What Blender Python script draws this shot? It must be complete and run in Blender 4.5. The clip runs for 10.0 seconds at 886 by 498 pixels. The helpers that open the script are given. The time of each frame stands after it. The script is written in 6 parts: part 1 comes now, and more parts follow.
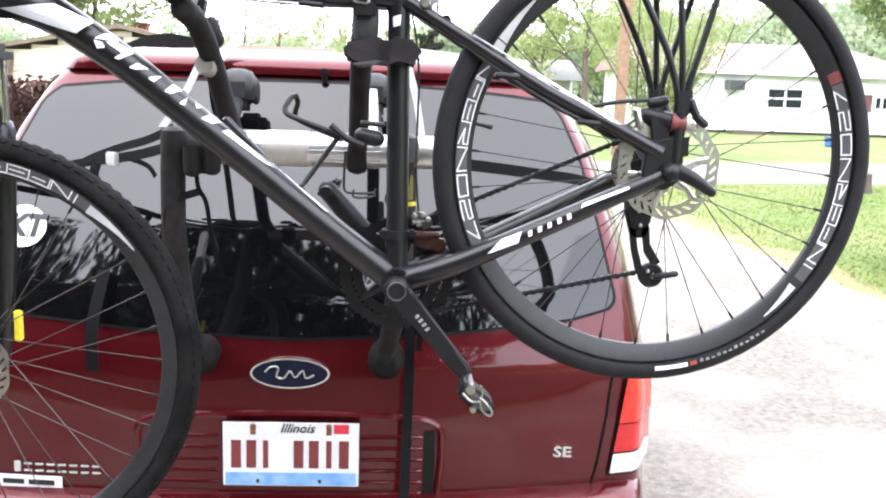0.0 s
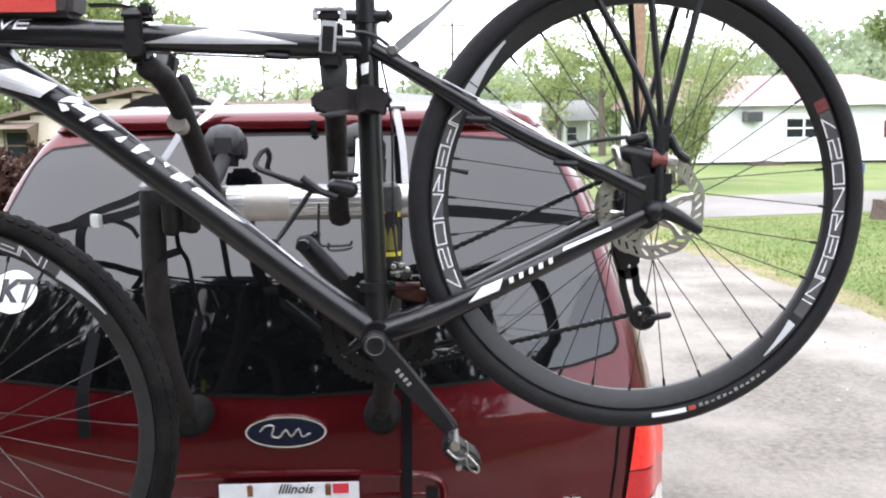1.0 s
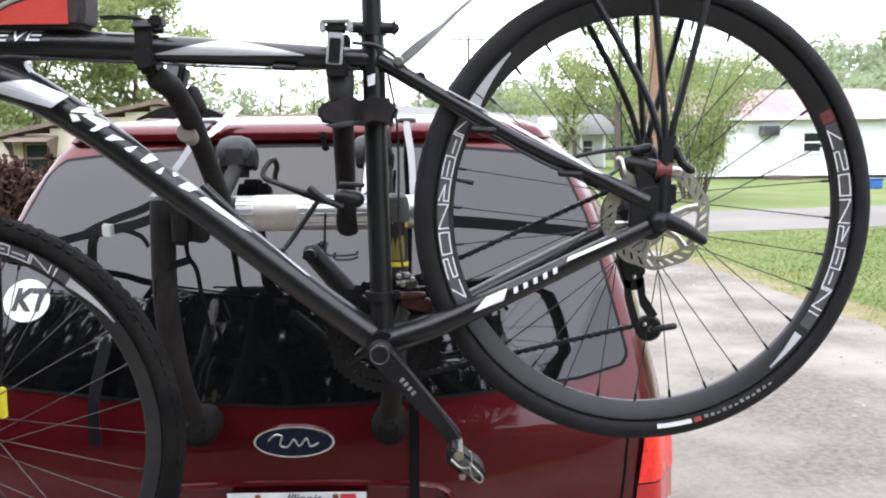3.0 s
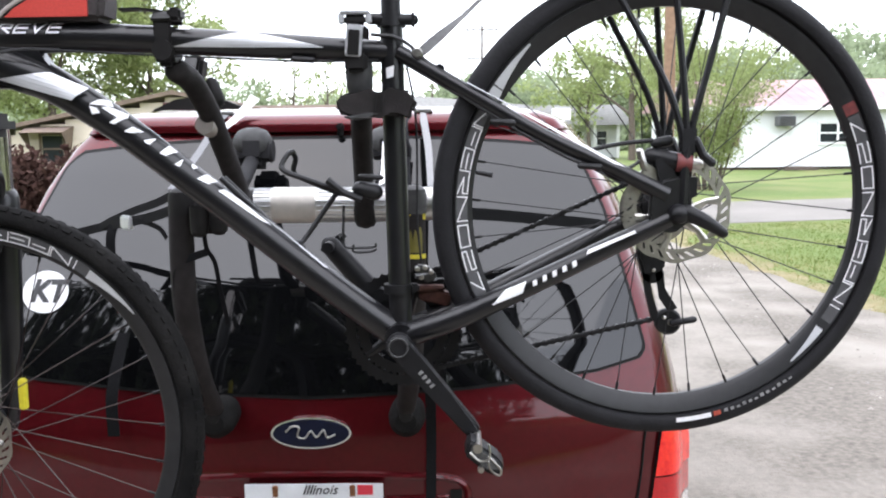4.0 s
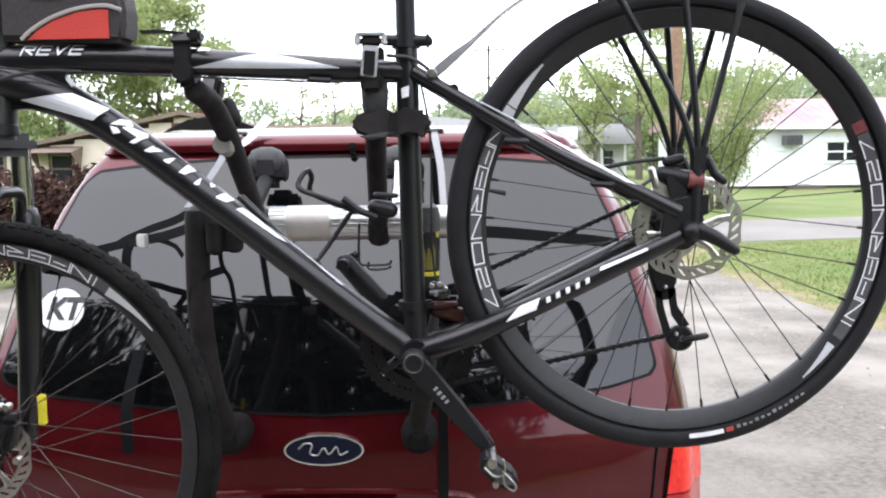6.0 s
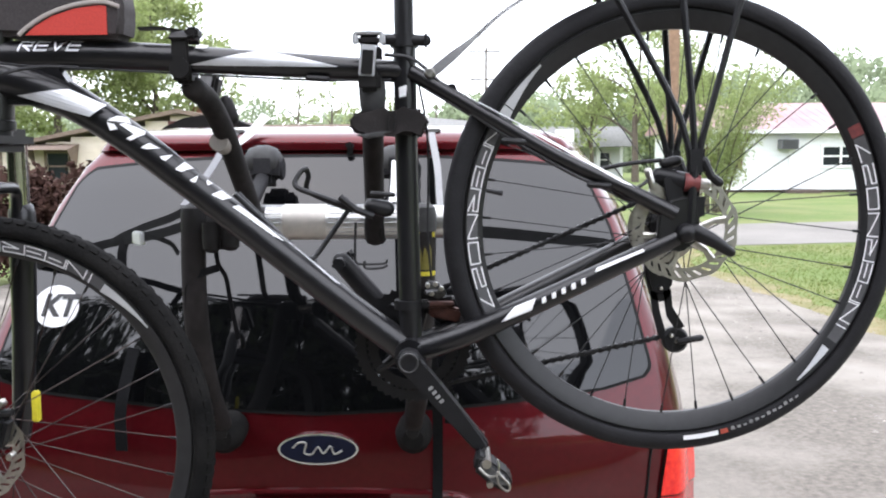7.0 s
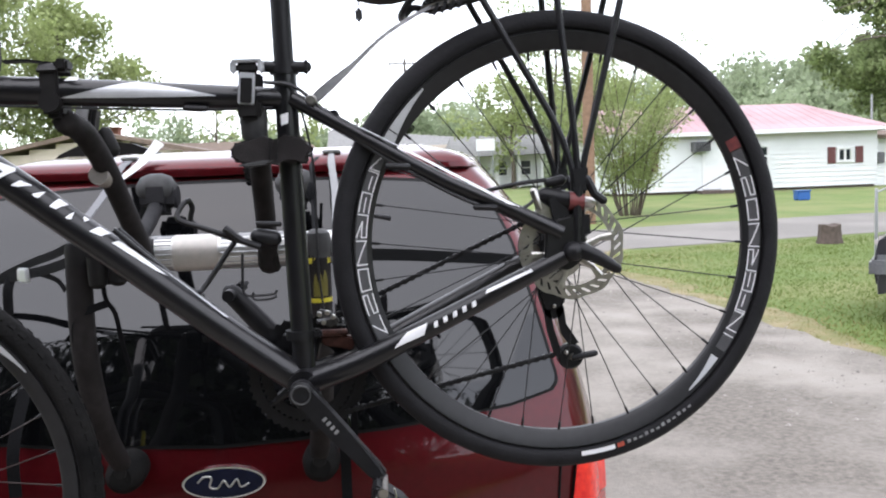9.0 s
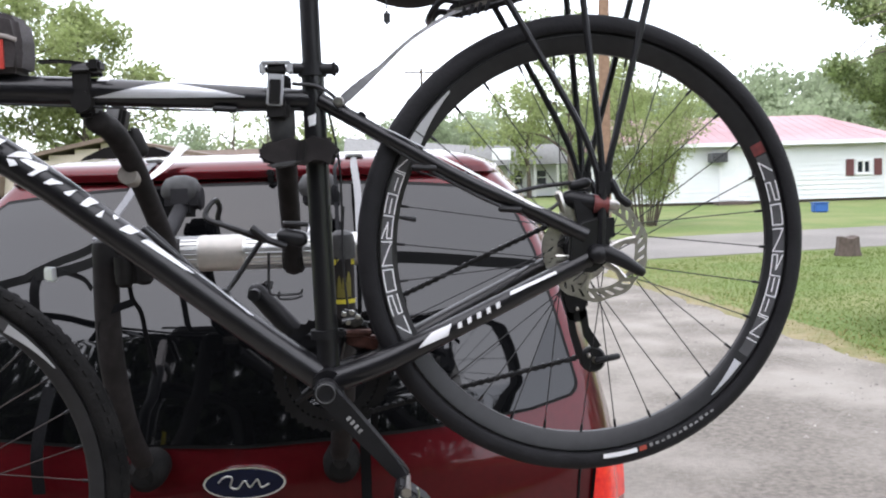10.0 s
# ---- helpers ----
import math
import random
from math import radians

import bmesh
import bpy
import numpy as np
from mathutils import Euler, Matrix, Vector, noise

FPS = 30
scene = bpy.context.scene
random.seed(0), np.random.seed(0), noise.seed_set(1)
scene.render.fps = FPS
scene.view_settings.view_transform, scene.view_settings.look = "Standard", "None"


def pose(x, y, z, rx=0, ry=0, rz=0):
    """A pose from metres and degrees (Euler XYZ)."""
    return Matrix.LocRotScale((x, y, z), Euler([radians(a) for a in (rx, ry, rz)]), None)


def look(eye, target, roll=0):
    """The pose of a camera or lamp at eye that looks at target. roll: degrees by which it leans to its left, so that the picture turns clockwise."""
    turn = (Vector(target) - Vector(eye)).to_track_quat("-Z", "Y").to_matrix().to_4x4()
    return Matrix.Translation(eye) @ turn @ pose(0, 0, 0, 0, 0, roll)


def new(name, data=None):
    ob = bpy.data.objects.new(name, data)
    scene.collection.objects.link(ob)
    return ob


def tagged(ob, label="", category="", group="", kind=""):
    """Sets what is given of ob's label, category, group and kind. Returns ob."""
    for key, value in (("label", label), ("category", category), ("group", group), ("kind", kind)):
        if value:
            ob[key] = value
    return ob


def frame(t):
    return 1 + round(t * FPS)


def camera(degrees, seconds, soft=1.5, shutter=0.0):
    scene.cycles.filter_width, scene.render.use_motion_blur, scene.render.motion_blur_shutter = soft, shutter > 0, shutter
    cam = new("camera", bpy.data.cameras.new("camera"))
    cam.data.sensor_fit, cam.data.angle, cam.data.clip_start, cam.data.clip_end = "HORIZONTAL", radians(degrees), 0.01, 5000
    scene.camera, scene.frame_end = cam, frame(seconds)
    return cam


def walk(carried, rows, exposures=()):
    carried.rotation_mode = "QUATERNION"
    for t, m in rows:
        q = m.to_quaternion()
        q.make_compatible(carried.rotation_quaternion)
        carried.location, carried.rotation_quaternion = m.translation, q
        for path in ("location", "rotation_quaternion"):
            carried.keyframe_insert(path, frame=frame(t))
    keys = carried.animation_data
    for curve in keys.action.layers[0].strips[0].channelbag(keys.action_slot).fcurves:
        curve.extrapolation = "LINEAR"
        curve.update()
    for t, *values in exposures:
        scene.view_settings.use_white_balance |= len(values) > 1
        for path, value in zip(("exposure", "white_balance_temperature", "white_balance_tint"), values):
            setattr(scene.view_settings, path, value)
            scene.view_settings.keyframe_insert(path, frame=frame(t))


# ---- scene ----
cam = camera(52.9, 10.0, soft=2.1)
PATH = [
    (0, (0.24, -1.94, 1.718), (0.336, 0.027, 1.366), 1.9),
    (0.2, (0.281, -1.913, 1.720), (0.408, 0.056, 1.392), 0.5),
    (0.5, (0.303, -1.9, 1.722), (0.391, 0.081, 1.459), -0.8),
    (1, (0.311, -1.898, 1.719), (0.351, 0.086, 1.466), -0.8),
    (1.5, (0.316, -1.905, 1.722), (0.34, 0.084, 1.513), -0.5),
    (2, (0.319, -1.911, 1.719), (0.333, 0.077, 1.501), -0.5),
    (3.5, (0.328, -1.903, 1.714), (0.328, 0.084, 1.487), -0.8),
    (4, (0.318, -1.902, 1.717), (0.294, 0.083, 1.474), -0.7),
    (4.5, (0.296, -1.911, 1.718), (0.234, 0.075, 1.484), -0.4),
    (5, (0.293, -1.915, 1.718), (0.237, 0.072, 1.502), -0.3),
    (5.5, (0.295, -1.919, 1.718), (0.24, 0.068, 1.503), -0.4),
    (6, (0.307, -1.919, 1.716), (0.268, 0.071, 1.516), -0.8),
    (7.5, (0.306, -1.921, 1.714), (0.279, 0.069, 1.518), -0.1),
    (8, (0.31, -1.931, 1.715), (0.283, 0.061, 1.536), -0.2),
    (8.3, (0.315, -1.922, 1.728), (0.289, 0.070, 1.550), -0.5),
    (8.4, (0.319, -1.929, 1.730), (0.320, 0.067, 1.607), -1.3),
    (8.5, (0.329, -1.927, 1.742), (0.377, 0.069, 1.637), -1.5),
    (8.7, (0.341, -1.925, 1.738), (0.416, 0.069, 1.598), -1.7),
    (9, (0.363, -1.908, 1.733), (0.498, 0.08, 1.557), -2.2),
    (9.5, (0.374, -1.905, 1.728), (0.532, 0.082, 1.567), -2.5),
    (10, (0.347, -1.917, 1.723), (0.45, 0.075, 1.568), -1.7),
]
walk(cam, [(t, look(eye, target, roll)) for t, eye, target, roll in PATH], [(0, 1.42, 6250, 15), (0.5, 1.03, 6250, 15), (1.0, 0.85, 6250, 15), (2.0, 0.73, 6250, 15), (3.5, 0.63, 6250, 15), (8.0, 0.64, 6250, 15), (8.5, 0.55, 6250, 15.5), (9.0, 0.27, 6250, 16), (10, 0.27, 6250, 16)])

# ---- light ----
world = bpy.data.worlds.new("overcast")
scene.world = world
world.use_nodes = True
wn, wl = world.node_tree.nodes, world.node_tree.links
wn.clear()
sky = wn.new("ShaderNodeTexSky")
sky.sky_type, sky.sun_disc = "NISHITA", False
sky.sun_elevation, sky.sun_rotation = radians(62), radians(206)
sky.dust_density, sky.air_density = 1.0, 1.0
bg_sky, bg_cloud, both, wout = wn.new("ShaderNodeBackground"), wn.new("ShaderNodeBackground"), wn.new("ShaderNodeAddShader"), wn.new("ShaderNodeOutputWorld")
bg_sky.inputs["Strength"].default_value = 0.06
bg_cloud.inputs["Color"].default_value = (0.96, 0.985, 1.0, 1)
bg_cloud.inputs["Strength"].default_value = 1.85
wl.new(sky.outputs[0], bg_sky.inputs["Color"])
wl.new(bg_sky.outputs[0], both.inputs[0])
wl.new(bg_cloud.outputs[0], both.inputs[1])
wl.new(both.outputs[0], wout.inputs["Surface"])
sun = new("sun", bpy.data.lights.new("sun", "SUN"))
sun.data.energy, sun.data.angle, sun.data.color = 1.5, radians(110), (1.0, 0.97, 0.92)
sun.matrix_world = look((-3, -6, 14), (0, 0, 0))


# ---- materials ----
def material(name, color, rough=0.5, metal=0.0, color2=None, scale=20.0, detail=4.0, bump=0.0, bump_scale=None, coat=0.0,
             ior=1.5, rough2=None, random_tint=0.0, island=False, big=None, big_scale=0.6, transmit=0.0, spec=0.5, translucent=0.0, coat_rough=0.03):
    m = bpy.data.materials.new(name)
    m.use_nodes = True
    n, l = m.node_tree.nodes, m.node_tree.links
    b = n["Principled BSDF"]
    b.inputs["Roughness"].default_value, b.inputs["Metallic"].default_value = rough, metal
    b.inputs["IOR"].default_value, b.inputs["Coat Weight"].default_value = ior, coat
    b.inputs["Coat Roughness"].default_value = coat_rough
    b.inputs["Transmission Weight"].default_value = transmit
    b.inputs["Specular IOR Level"].default_value = spec
    coord = n.new("ShaderNodeTexCoord")

    def noise_node(s, d):
        t = n.new("ShaderNodeTexNoise")
        t.inputs["Scale"].default_value, t.inputs["Detail"].default_value = s, d
        l.new(coord.outputs["Object"], t.inputs["Vector"])
        return t

    def mixed(fac, a, c):
        x = n.new("ShaderNodeMix")
        x.data_type = "RGBA"
        l.new(fac, x.inputs[0])
        for k, v in ((6, a), (7, c)):
            if isinstance(v, tuple):
                x.inputs[k].default_value = (*v[:3], 1)
            else:
                l.new(v, x.inputs[k])
        return x.outputs[2]

    def ramp(out, lo, hi):
        r = n.new("ShaderNodeMapRange")
        r.inputs[1].default_value, r.inputs[2].default_value = lo, hi
        l.new(out, r.inputs[0])
        return r.outputs[0]

    col = tuple(color)
    fine = noise_node(scale, detail)
    if color2:
        col = mixed(ramp(fine.outputs[0], 0.32, 0.68), col, tuple(color2))
    if big:
        col = mixed(ramp(noise_node(big_scale, 5).outputs[0], 0.42, 0.66), col, tuple(big))
    if random_tint:
        src = n.new("ShaderNodeNewGeometry").outputs["Random Per Island"] if island else n.new("ShaderNodeObjectInfo").outputs["Random"]
        h = n.new("ShaderNodeHueSaturation")
        l.new(ramp(src, 0, 1), h.inputs["Value"])
        h.inputs["Value"].default_value = 1
        rr = n.new("ShaderNodeMapRange")
        rr.inputs[3].default_value, rr.inputs[4].default_value = 1 - random_tint, 1 + random_tint
        l.new(src, rr.inputs[0])
        l.new(rr.outputs[0], h.inputs["Value"])
        if isinstance(col, tuple):
            h.inputs["Color"].default_value = (*col[:3], 1)
        else:
            l.new(col, h.inputs["Color"])
        col = h.outputs[0]
    if isinstance(col, tuple):
        b.inputs["Base Color"].default_value = (*col[:3], 1)
    else:
        l.new(col, b.inputs["Base Color"])
    if translucent:
        tr, mx = n.new("ShaderNodeBsdfTranslucent"), n.new("ShaderNodeMixShader")
        mx.inputs[0].default_value = translucent
        if isinstance(col, tuple):
            tr.inputs["Color"].default_value = (*col[:3], 1)
        else:
            l.new(col, tr.inputs["Color"])
        l.new(b.outputs[0], mx.inputs[1])
        l.new(tr.outputs[0], mx.inputs[2])
        l.new(mx.outputs[0], n["Material Output"].inputs["Surface"])
    if rough2 is not None:
        r = n.new("ShaderNodeMapRange")
        r.inputs[3].default_value, r.inputs[4].default_value = rough, rough2
        l.new(fine.outputs[0], r.inputs[0])
        l.new(r.outputs[0], b.inputs["Roughness"])
    if bump:
        bp = n.new("ShaderNodeBump")
        bp.inputs["Strength"].default_value, bp.inputs["Distance"].default_value = min(1.0, bump), 0.01
        src = noise_node(bump_scale, 5).outputs[0] if bump_scale else fine.outputs[0]
        l.new(src, bp.inputs["Height"])
        l.new(bp.outputs[0], b.inputs["Normal"])
    return m


RED = material("maroon_paint", (0.088, 0.0045, 0.0075), 0.36, 0.6, (0.076, 0.004, 0.0065), 60, coat=0.8, coat_rough=0.04, spec=0.15, bump=0.004, bump_scale=3)
GLASS = material("privacy_glass", (0.0028, 0.003, 0.0034), 0.028, 0, None, coat=0.0, ior=1.585)
GASKET = material("window_rubber", (0.004, 0.004, 0.0045), 0.55, 0, (0.007, 0.007, 0.007), 80, spec=0.2)
CHROME = material("chrome", (0.78, 0.79, 0.8), 0.12, 1.0, (0.6, 0.6, 0.62), 60)
OVAL_BLUE = material("badge_blue", (0.004, 0.006, 0.02), 0.25, 0.1, (0.006, 0.009, 0.027), 50, spec=0.25)
WHITE = material("white_vinyl", (0.8, 0.8, 0.8), 0.4, 0, (0.72, 0.72, 0.73), 40)
INK = material("dark_ink", (0.02, 0.02, 0.022), 0.5)
PLATE = material("plate_enamel", (0.72, 0.74, 0.76), 0.35, 0, (0.62, 0.64, 0.66), 30)
PLATE_BLUE = material("plate_blue", (0.12, 0.3, 0.62), 0.35, 0, (0.3, 0.48, 0.72), 25)
PLATE_RED = material("plate_brown_red", (0.16, 0.03, 0.03), 0.45)
STICK_RED = material("sticker_red", (0.55, 0.03, 0.05), 0.4)
RUST = material("rust", (0.22, 0.09, 0.03), 0.9, 0, (0.1, 0.04, 0.02), 200)
TAIL_RED = material("tail_lens_red", (0.8, 0.03, 0.014), 0.2, 0, (0.62, 0.01, 0.01), 70, coat=0.4, bump=0.15, bump_scale=120)
TAIL_RED2 = material("tail_lens_deep", (0.45, 0.008, 0.01), 0.12, 0, (0.36, 0.008, 0.01), 70, coat=0.4, bump=0.15, bump_scale=120)
TAIL_WHITE = material("tail_lens_clear", (0.62, 0.58, 0.56), 0.12, 0, (0.5, 0.45, 0.44), 70, coat=1, bump=0.15, bump_scale=120)
RUBBER = material("tyre_rubber", (0.0095, 0.0092, 0.0105), 0.58, 0, (0.015, 0.0147, 0.0165), 30, spec=0.2, bump=0.15, bump_scale=160, rough2=0.8)
RUBBER_DUSTY = material("worn_tread", (0.005, 0.005, 0.0052), 0.75, 0, (0.0125, 0.012, 0.0117), 18, spec=0.08, bump=0.3, bump_scale=140)
PAINT_BLACK = material("black_frame_paint", (0.0062, 0.006, 0.007), 0.36, 0, (0.009, 0.009, 0.0105), 30, coat=0.5, coat_rough=0.16, spec=0.25)
RIM_BLACK = material("anodised_rim_black", (0.014, 0.014, 0.015), 0.38, 0, (0.020, 0.020, 0.0213), 60, spec=0.35)
SATIN_BLACK = material("satin_black_metal", (0.0075, 0.0074, 0.0082), 0.4, 0.1, (0.011, 0.011, 0.0125), 50, spec=0.3)
PLASTIC = material("rack_plastic", (0.0085, 0.008, 0.0082), 0.52, 0, (0.015, 0.0142, 0.014), 22, spec=0.16, bump=0.05, bump_scale=200)
PLASTIC_GREY = material("rack_grey_plastic", (0.15, 0.15, 0.15), 0.45, 0, (0.26, 0.26, 0.26), 40)
FOAM = material("foam_grip", (0.019, 0.0168, 0.0168), 0.7, 0, (0.028, 0.025, 0.025), 60, spec=0.12, bump=0.12, bump_scale=300, big=(0.015, 0.0135, 0.0135), big_scale=14)
RACK_CAP = material("rack_cap_plastic", (0.04, 0.04, 0.041), 0.55, 0, (0.065, 0.065, 0.065), 40, spec=0.2)
SLEEVE = material("pale_sleeve", (0.5, 0.47, 0.43), 0.4, 0.3, (0.42, 0.4, 0.37), 60)
KNOB = material("knob_beige_grey", (0.3, 0.27, 0.24), 0.5, 0, (0.24, 0.22, 0.2), 60)
ALU = material("brushed_aluminium", (0.62, 0.62, 0.6), 0.33, 0.85, (0.52, 0.52, 0.5), 90)
STEEL = material("rotor_steel", (0.6, 0.58, 0.54), 0.3, 1.0, (0.45, 0.43, 0.4), 120)
STANCHION = material("stanchion_chrome", (0.6, 0.58, 0.56), 0.15, 1.0, (0.45, 0.4, 0.38), 20)
SPOKE = material("spoke_black", (0.03, 0.03, 0.032), 0.4, 0.6)
SPOKE_BRIGHT = material("spoke_steel", (0.075, 0.06, 0.058), 0.3, 1.0)
SILVER = material("silver_decal", (0.5, 0.51, 0.53), 0.35, 0.4, (0.62, 0.63, 0.65), 15)
DECAL = material("white_decal", (0.75, 0.75, 0.76), 0.4)
KNOB_RED = material("dull_red_knob", (0.16, 0.03, 0.028), 0.55, 0, (0.1, 0.02, 0.02), 90)
ORANGE_RED = material("reflector_red", (0.42, 0.07, 0.04), 0.4, 0, (0.3, 0.05, 0.03), 90)
YELLOW = material("yellow_label", (0.62, 0.55, 0.03), 0.5, 0, (0.5, 0.42, 0.03), 120)
BAG_RED = material("bag_red_nylon", (0.52, 0.045, 0.03), 0.7, 0, (0.42, 0.035, 0.025), 300, bump=0.2, bump_scale=500)
BAG_BLACK = material("bag_black_nylon", (0.025, 0.02, 0.021), 0.8, 0, (0.04, 0.034, 0.034), 300, bump=0.2, bump_scale=500)
PIPING = material("grey_piping", (0.3, 0.27, 0.25), 0.7)
WEB = material("strap_webbing", (0.0045, 0.0048, 0.0055), 0.8, 0, (0.0085, 0.0085, 0.0095), 250, bump=0.2, bump_scale=600, spec=0.1)
WEB_GREY = material("grey_webbing", (0.12, 0.12, 0.125), 0.75, 0, (0.18, 0.18, 0.19), 250, bump=0.2, bump_scale=600)
PEDAL_DARK = material("dark_pedal_metal", (0.07, 0.07, 0.072), 0.4, 0.6, (0.14, 0.14, 0.14), 120)
COPPER = material("worn_copper_cage", (0.05, 0.02, 0.015), 0.5, 0.5, (0.1, 0.04, 0.03), 150)
ASPHALT = material("old_asphalt", (0.122, 0.110, 0.096), 0.9, 0, (0.212, 0.192, 0.166), 30, 10, bump=0.8, bump_scale=70, big=(0.285, 0.263, 0.232), big_scale=0.9, spec=0.2)
ROAD = material("road_asphalt", (0.165, 0.155, 0.142), 0.9, 0, (0.215, 0.203, 0.187), 30, 8, bump=0.4, bump_scale=60, big=(0.245, 0.231, 0.213), big_scale=0.3, spec=0.2)
GRASS = material("grass_turf", (0.090, 0.140, 0.027), 0.95, 0, (0.128, 0.178, 0.042), 14, 8, bump=0.4, bump_scale=30, big=(0.165, 0.185, 0.060), big_scale=0.5)
BLADE = material("grass_blade", (0.098, 0.148, 0.031), 0.9, 0, (0.145, 0.180, 0.052), 0.7, translucent=0.5, spec=0.1, random_tint=0.1, island=True)
LEAF = material("spring_leaf", (0.26, 0.32, 0.12), 0.7, 0, (0.36, 0.41, 0.2), 0.8, translucent=0.55, spec=0.2, random_tint=0.28, island=True)
LEAF_OAK = material("oak_leaf", (0.19, 0.25, 0.1), 0.7, 0, (0.26, 0.31, 0.15), 0.8, translucent=0.5, spec=0.2, random_tint=0.4, island=True)
# Paler, greyer leaf: distance haze is mixed into the colour.
LEAF_FAR = material("hazed_woods_leaf", (0.27, 0.33, 0.2), 0.8, 0, (0.35, 0.4, 0.27), 0.15, translucent=0.5, spec=0.1, random_tint=0.22, island=True)
LEAF_DARK = material("conifer_needles", (0.016, 0.022, 0.013), 0.85, 0, (0.036, 0.045, 0.024), 0.5, spec=0.15, random_tint=0.4, island=True)
HEDGE = material("hedge_maroon_leaf", (0.05, 0.026, 0.022), 0.9, 0, (0.07, 0.038, 0.03), 3, random_tint=0.18, spec=0.15, island=True)
BARK = material("bark", (0.13, 0.105, 0.085), 0.95, 0, (0.08, 0.065, 0.05), 12, bump=0.8, bump_scale=25)
POLE = material("weathered_pole", (0.27, 0.17, 0.11), 0.9, 0, (0.2, 0.125, 0.08), 9, bump=0.4, bump_scale=40)
SIDING = material("white_siding", (0.78, 0.8, 0.8), 0.6, 0, (0.7, 0.72, 0.72), 1.5, big=(0.66, 0.68, 0.68), big_scale=0.25)
TAN = material("tan_siding", (0.6, 0.53, 0.44), 0.7, 0, (0.53, 0.47, 0.39), 2.0)
ROOF_RED = material("faded_red_metal_roof", (0.29, 0.155, 0.165), 0.5, 0.0, (0.34, 0.2, 0.21), 1.2, big=(0.42, 0.29, 0.3), big_scale=0.15)
SHINGLE = material("brown_shingle", (0.19, 0.14, 0.11), 0.9, 0, (0.13, 0.1, 0.08), 6, bump=0.4, bump_scale=12)
SHINGLE_GREY = material("grey_shingle", (0.24, 0.24, 0.23), 0.9, 0, (0.17, 0.17, 0.165), 6, bump=0.4, bump_scale=12)
TRIM = material("white_trim", (0.75, 0.76, 0.76), 0.5)
PANE = material("dark_pane", (0.02, 0.024, 0.028), 0.06, 0, None, ior=1.5)
SHUTTER = material("maroon_shutter", (0.13, 0.045, 0.045), 0.6)
BRICK = material("chimney_brick", (0.3, 0.12, 0.08), 0.9, 0, (0.22, 0.09, 0.06), 9)
FOUND = material("foundation_shadow_brick", (0.12, 0.09, 0.08), 0.9, 0, (0.09, 0.07, 0.06), 9)
GALV = material("galvanised_wire", (0.34, 0.35, 0.36), 0.5, 0.7)
CARPAINT = material("charcoal_car_paint", (0.035, 0.038, 0.045), 0.3, 0.4, coat=1)
CARGREY = material("grey_bumper", (0.11, 0.113, 0.122), 0.5, 0, (0.15, 0.153, 0.163), 40)
CHIP = material("pale_stone_chip", (0.33, 0.31, 0.28), 0.9, 0, (0.2, 0.185, 0.165), 60, random_tint=0.4, island=True)
STAY = material("dull_bright_steel", (0.5, 0.5, 0.5), 0.3, 0.85, (0.3, 0.3, 0.31), 40)
RIM_BAND = material("rim_decal_grey", (0.05, 0.05, 0.053), 0.45, 0, (0.07, 0.07, 0.073), 40)
BLADE_DRY = material("dry_grass_blade", (0.26, 0.21, 0.095), 0.9, 0, (0.2, 0.2, 0.075), 0.9, translucent=0.4, spec=0.1, random_tint=0.15, island=True)
VERGE = material("dry_verge", (0.20, 0.165, 0.075), 0.95, 0, (0.125, 0.145, 0.045), 6, 8, bump=0.5, bump_scale=40, big=(0.24, 0.2, 0.11), big_scale=2.2)
SOIL = material("added_bed_soil", (0.04, 0.03, 0.022), 0.95, 0, (0.07, 0.055, 0.038), 8, 8, bump=0.7, bump_scale=25, big=(0.05, 0.052, 0.026), big_scale=0.8)
BLUE_BIN = material("blue_plastic", (0.03, 0.12, 0.4), 0.5)
STUMP = material("stump_wood", (0.11, 0.083, 0.07), 0.95, 0, (0.07, 0.054, 0.044), 15, bump=0.8, bump_scale=20)


# ---- mesh tools: geometry is (vertices, faces) in world metres ----
def join(*geos):
    V, F = [], []
    for v, f in geos:
        o = len(V)
        V += [tuple(p) for p in v]
        F += [tuple(i + o for i in q) for q in f]
    return V, F


def glide(points, n=6):
    """Catmull-Rom points through the given ones."""
    P = [Vector(p) for p in points]
    P = [2 * P[0] - P[1], *P, 2 * P[-1] - P[-2]]
    out = []
    for i in range(1, len(P) - 2):
        a, b, c, d = P[i - 1:i + 3]
        for k in range(n):
            t = k / n
            out.append(0.5 * (2 * b + (c - a) * t + (2 * a - 5 * b + 4 * c - d) * t * t + (3 * b - a - 3 * c + d) * t ** 3))
    return out + [P[-2]]


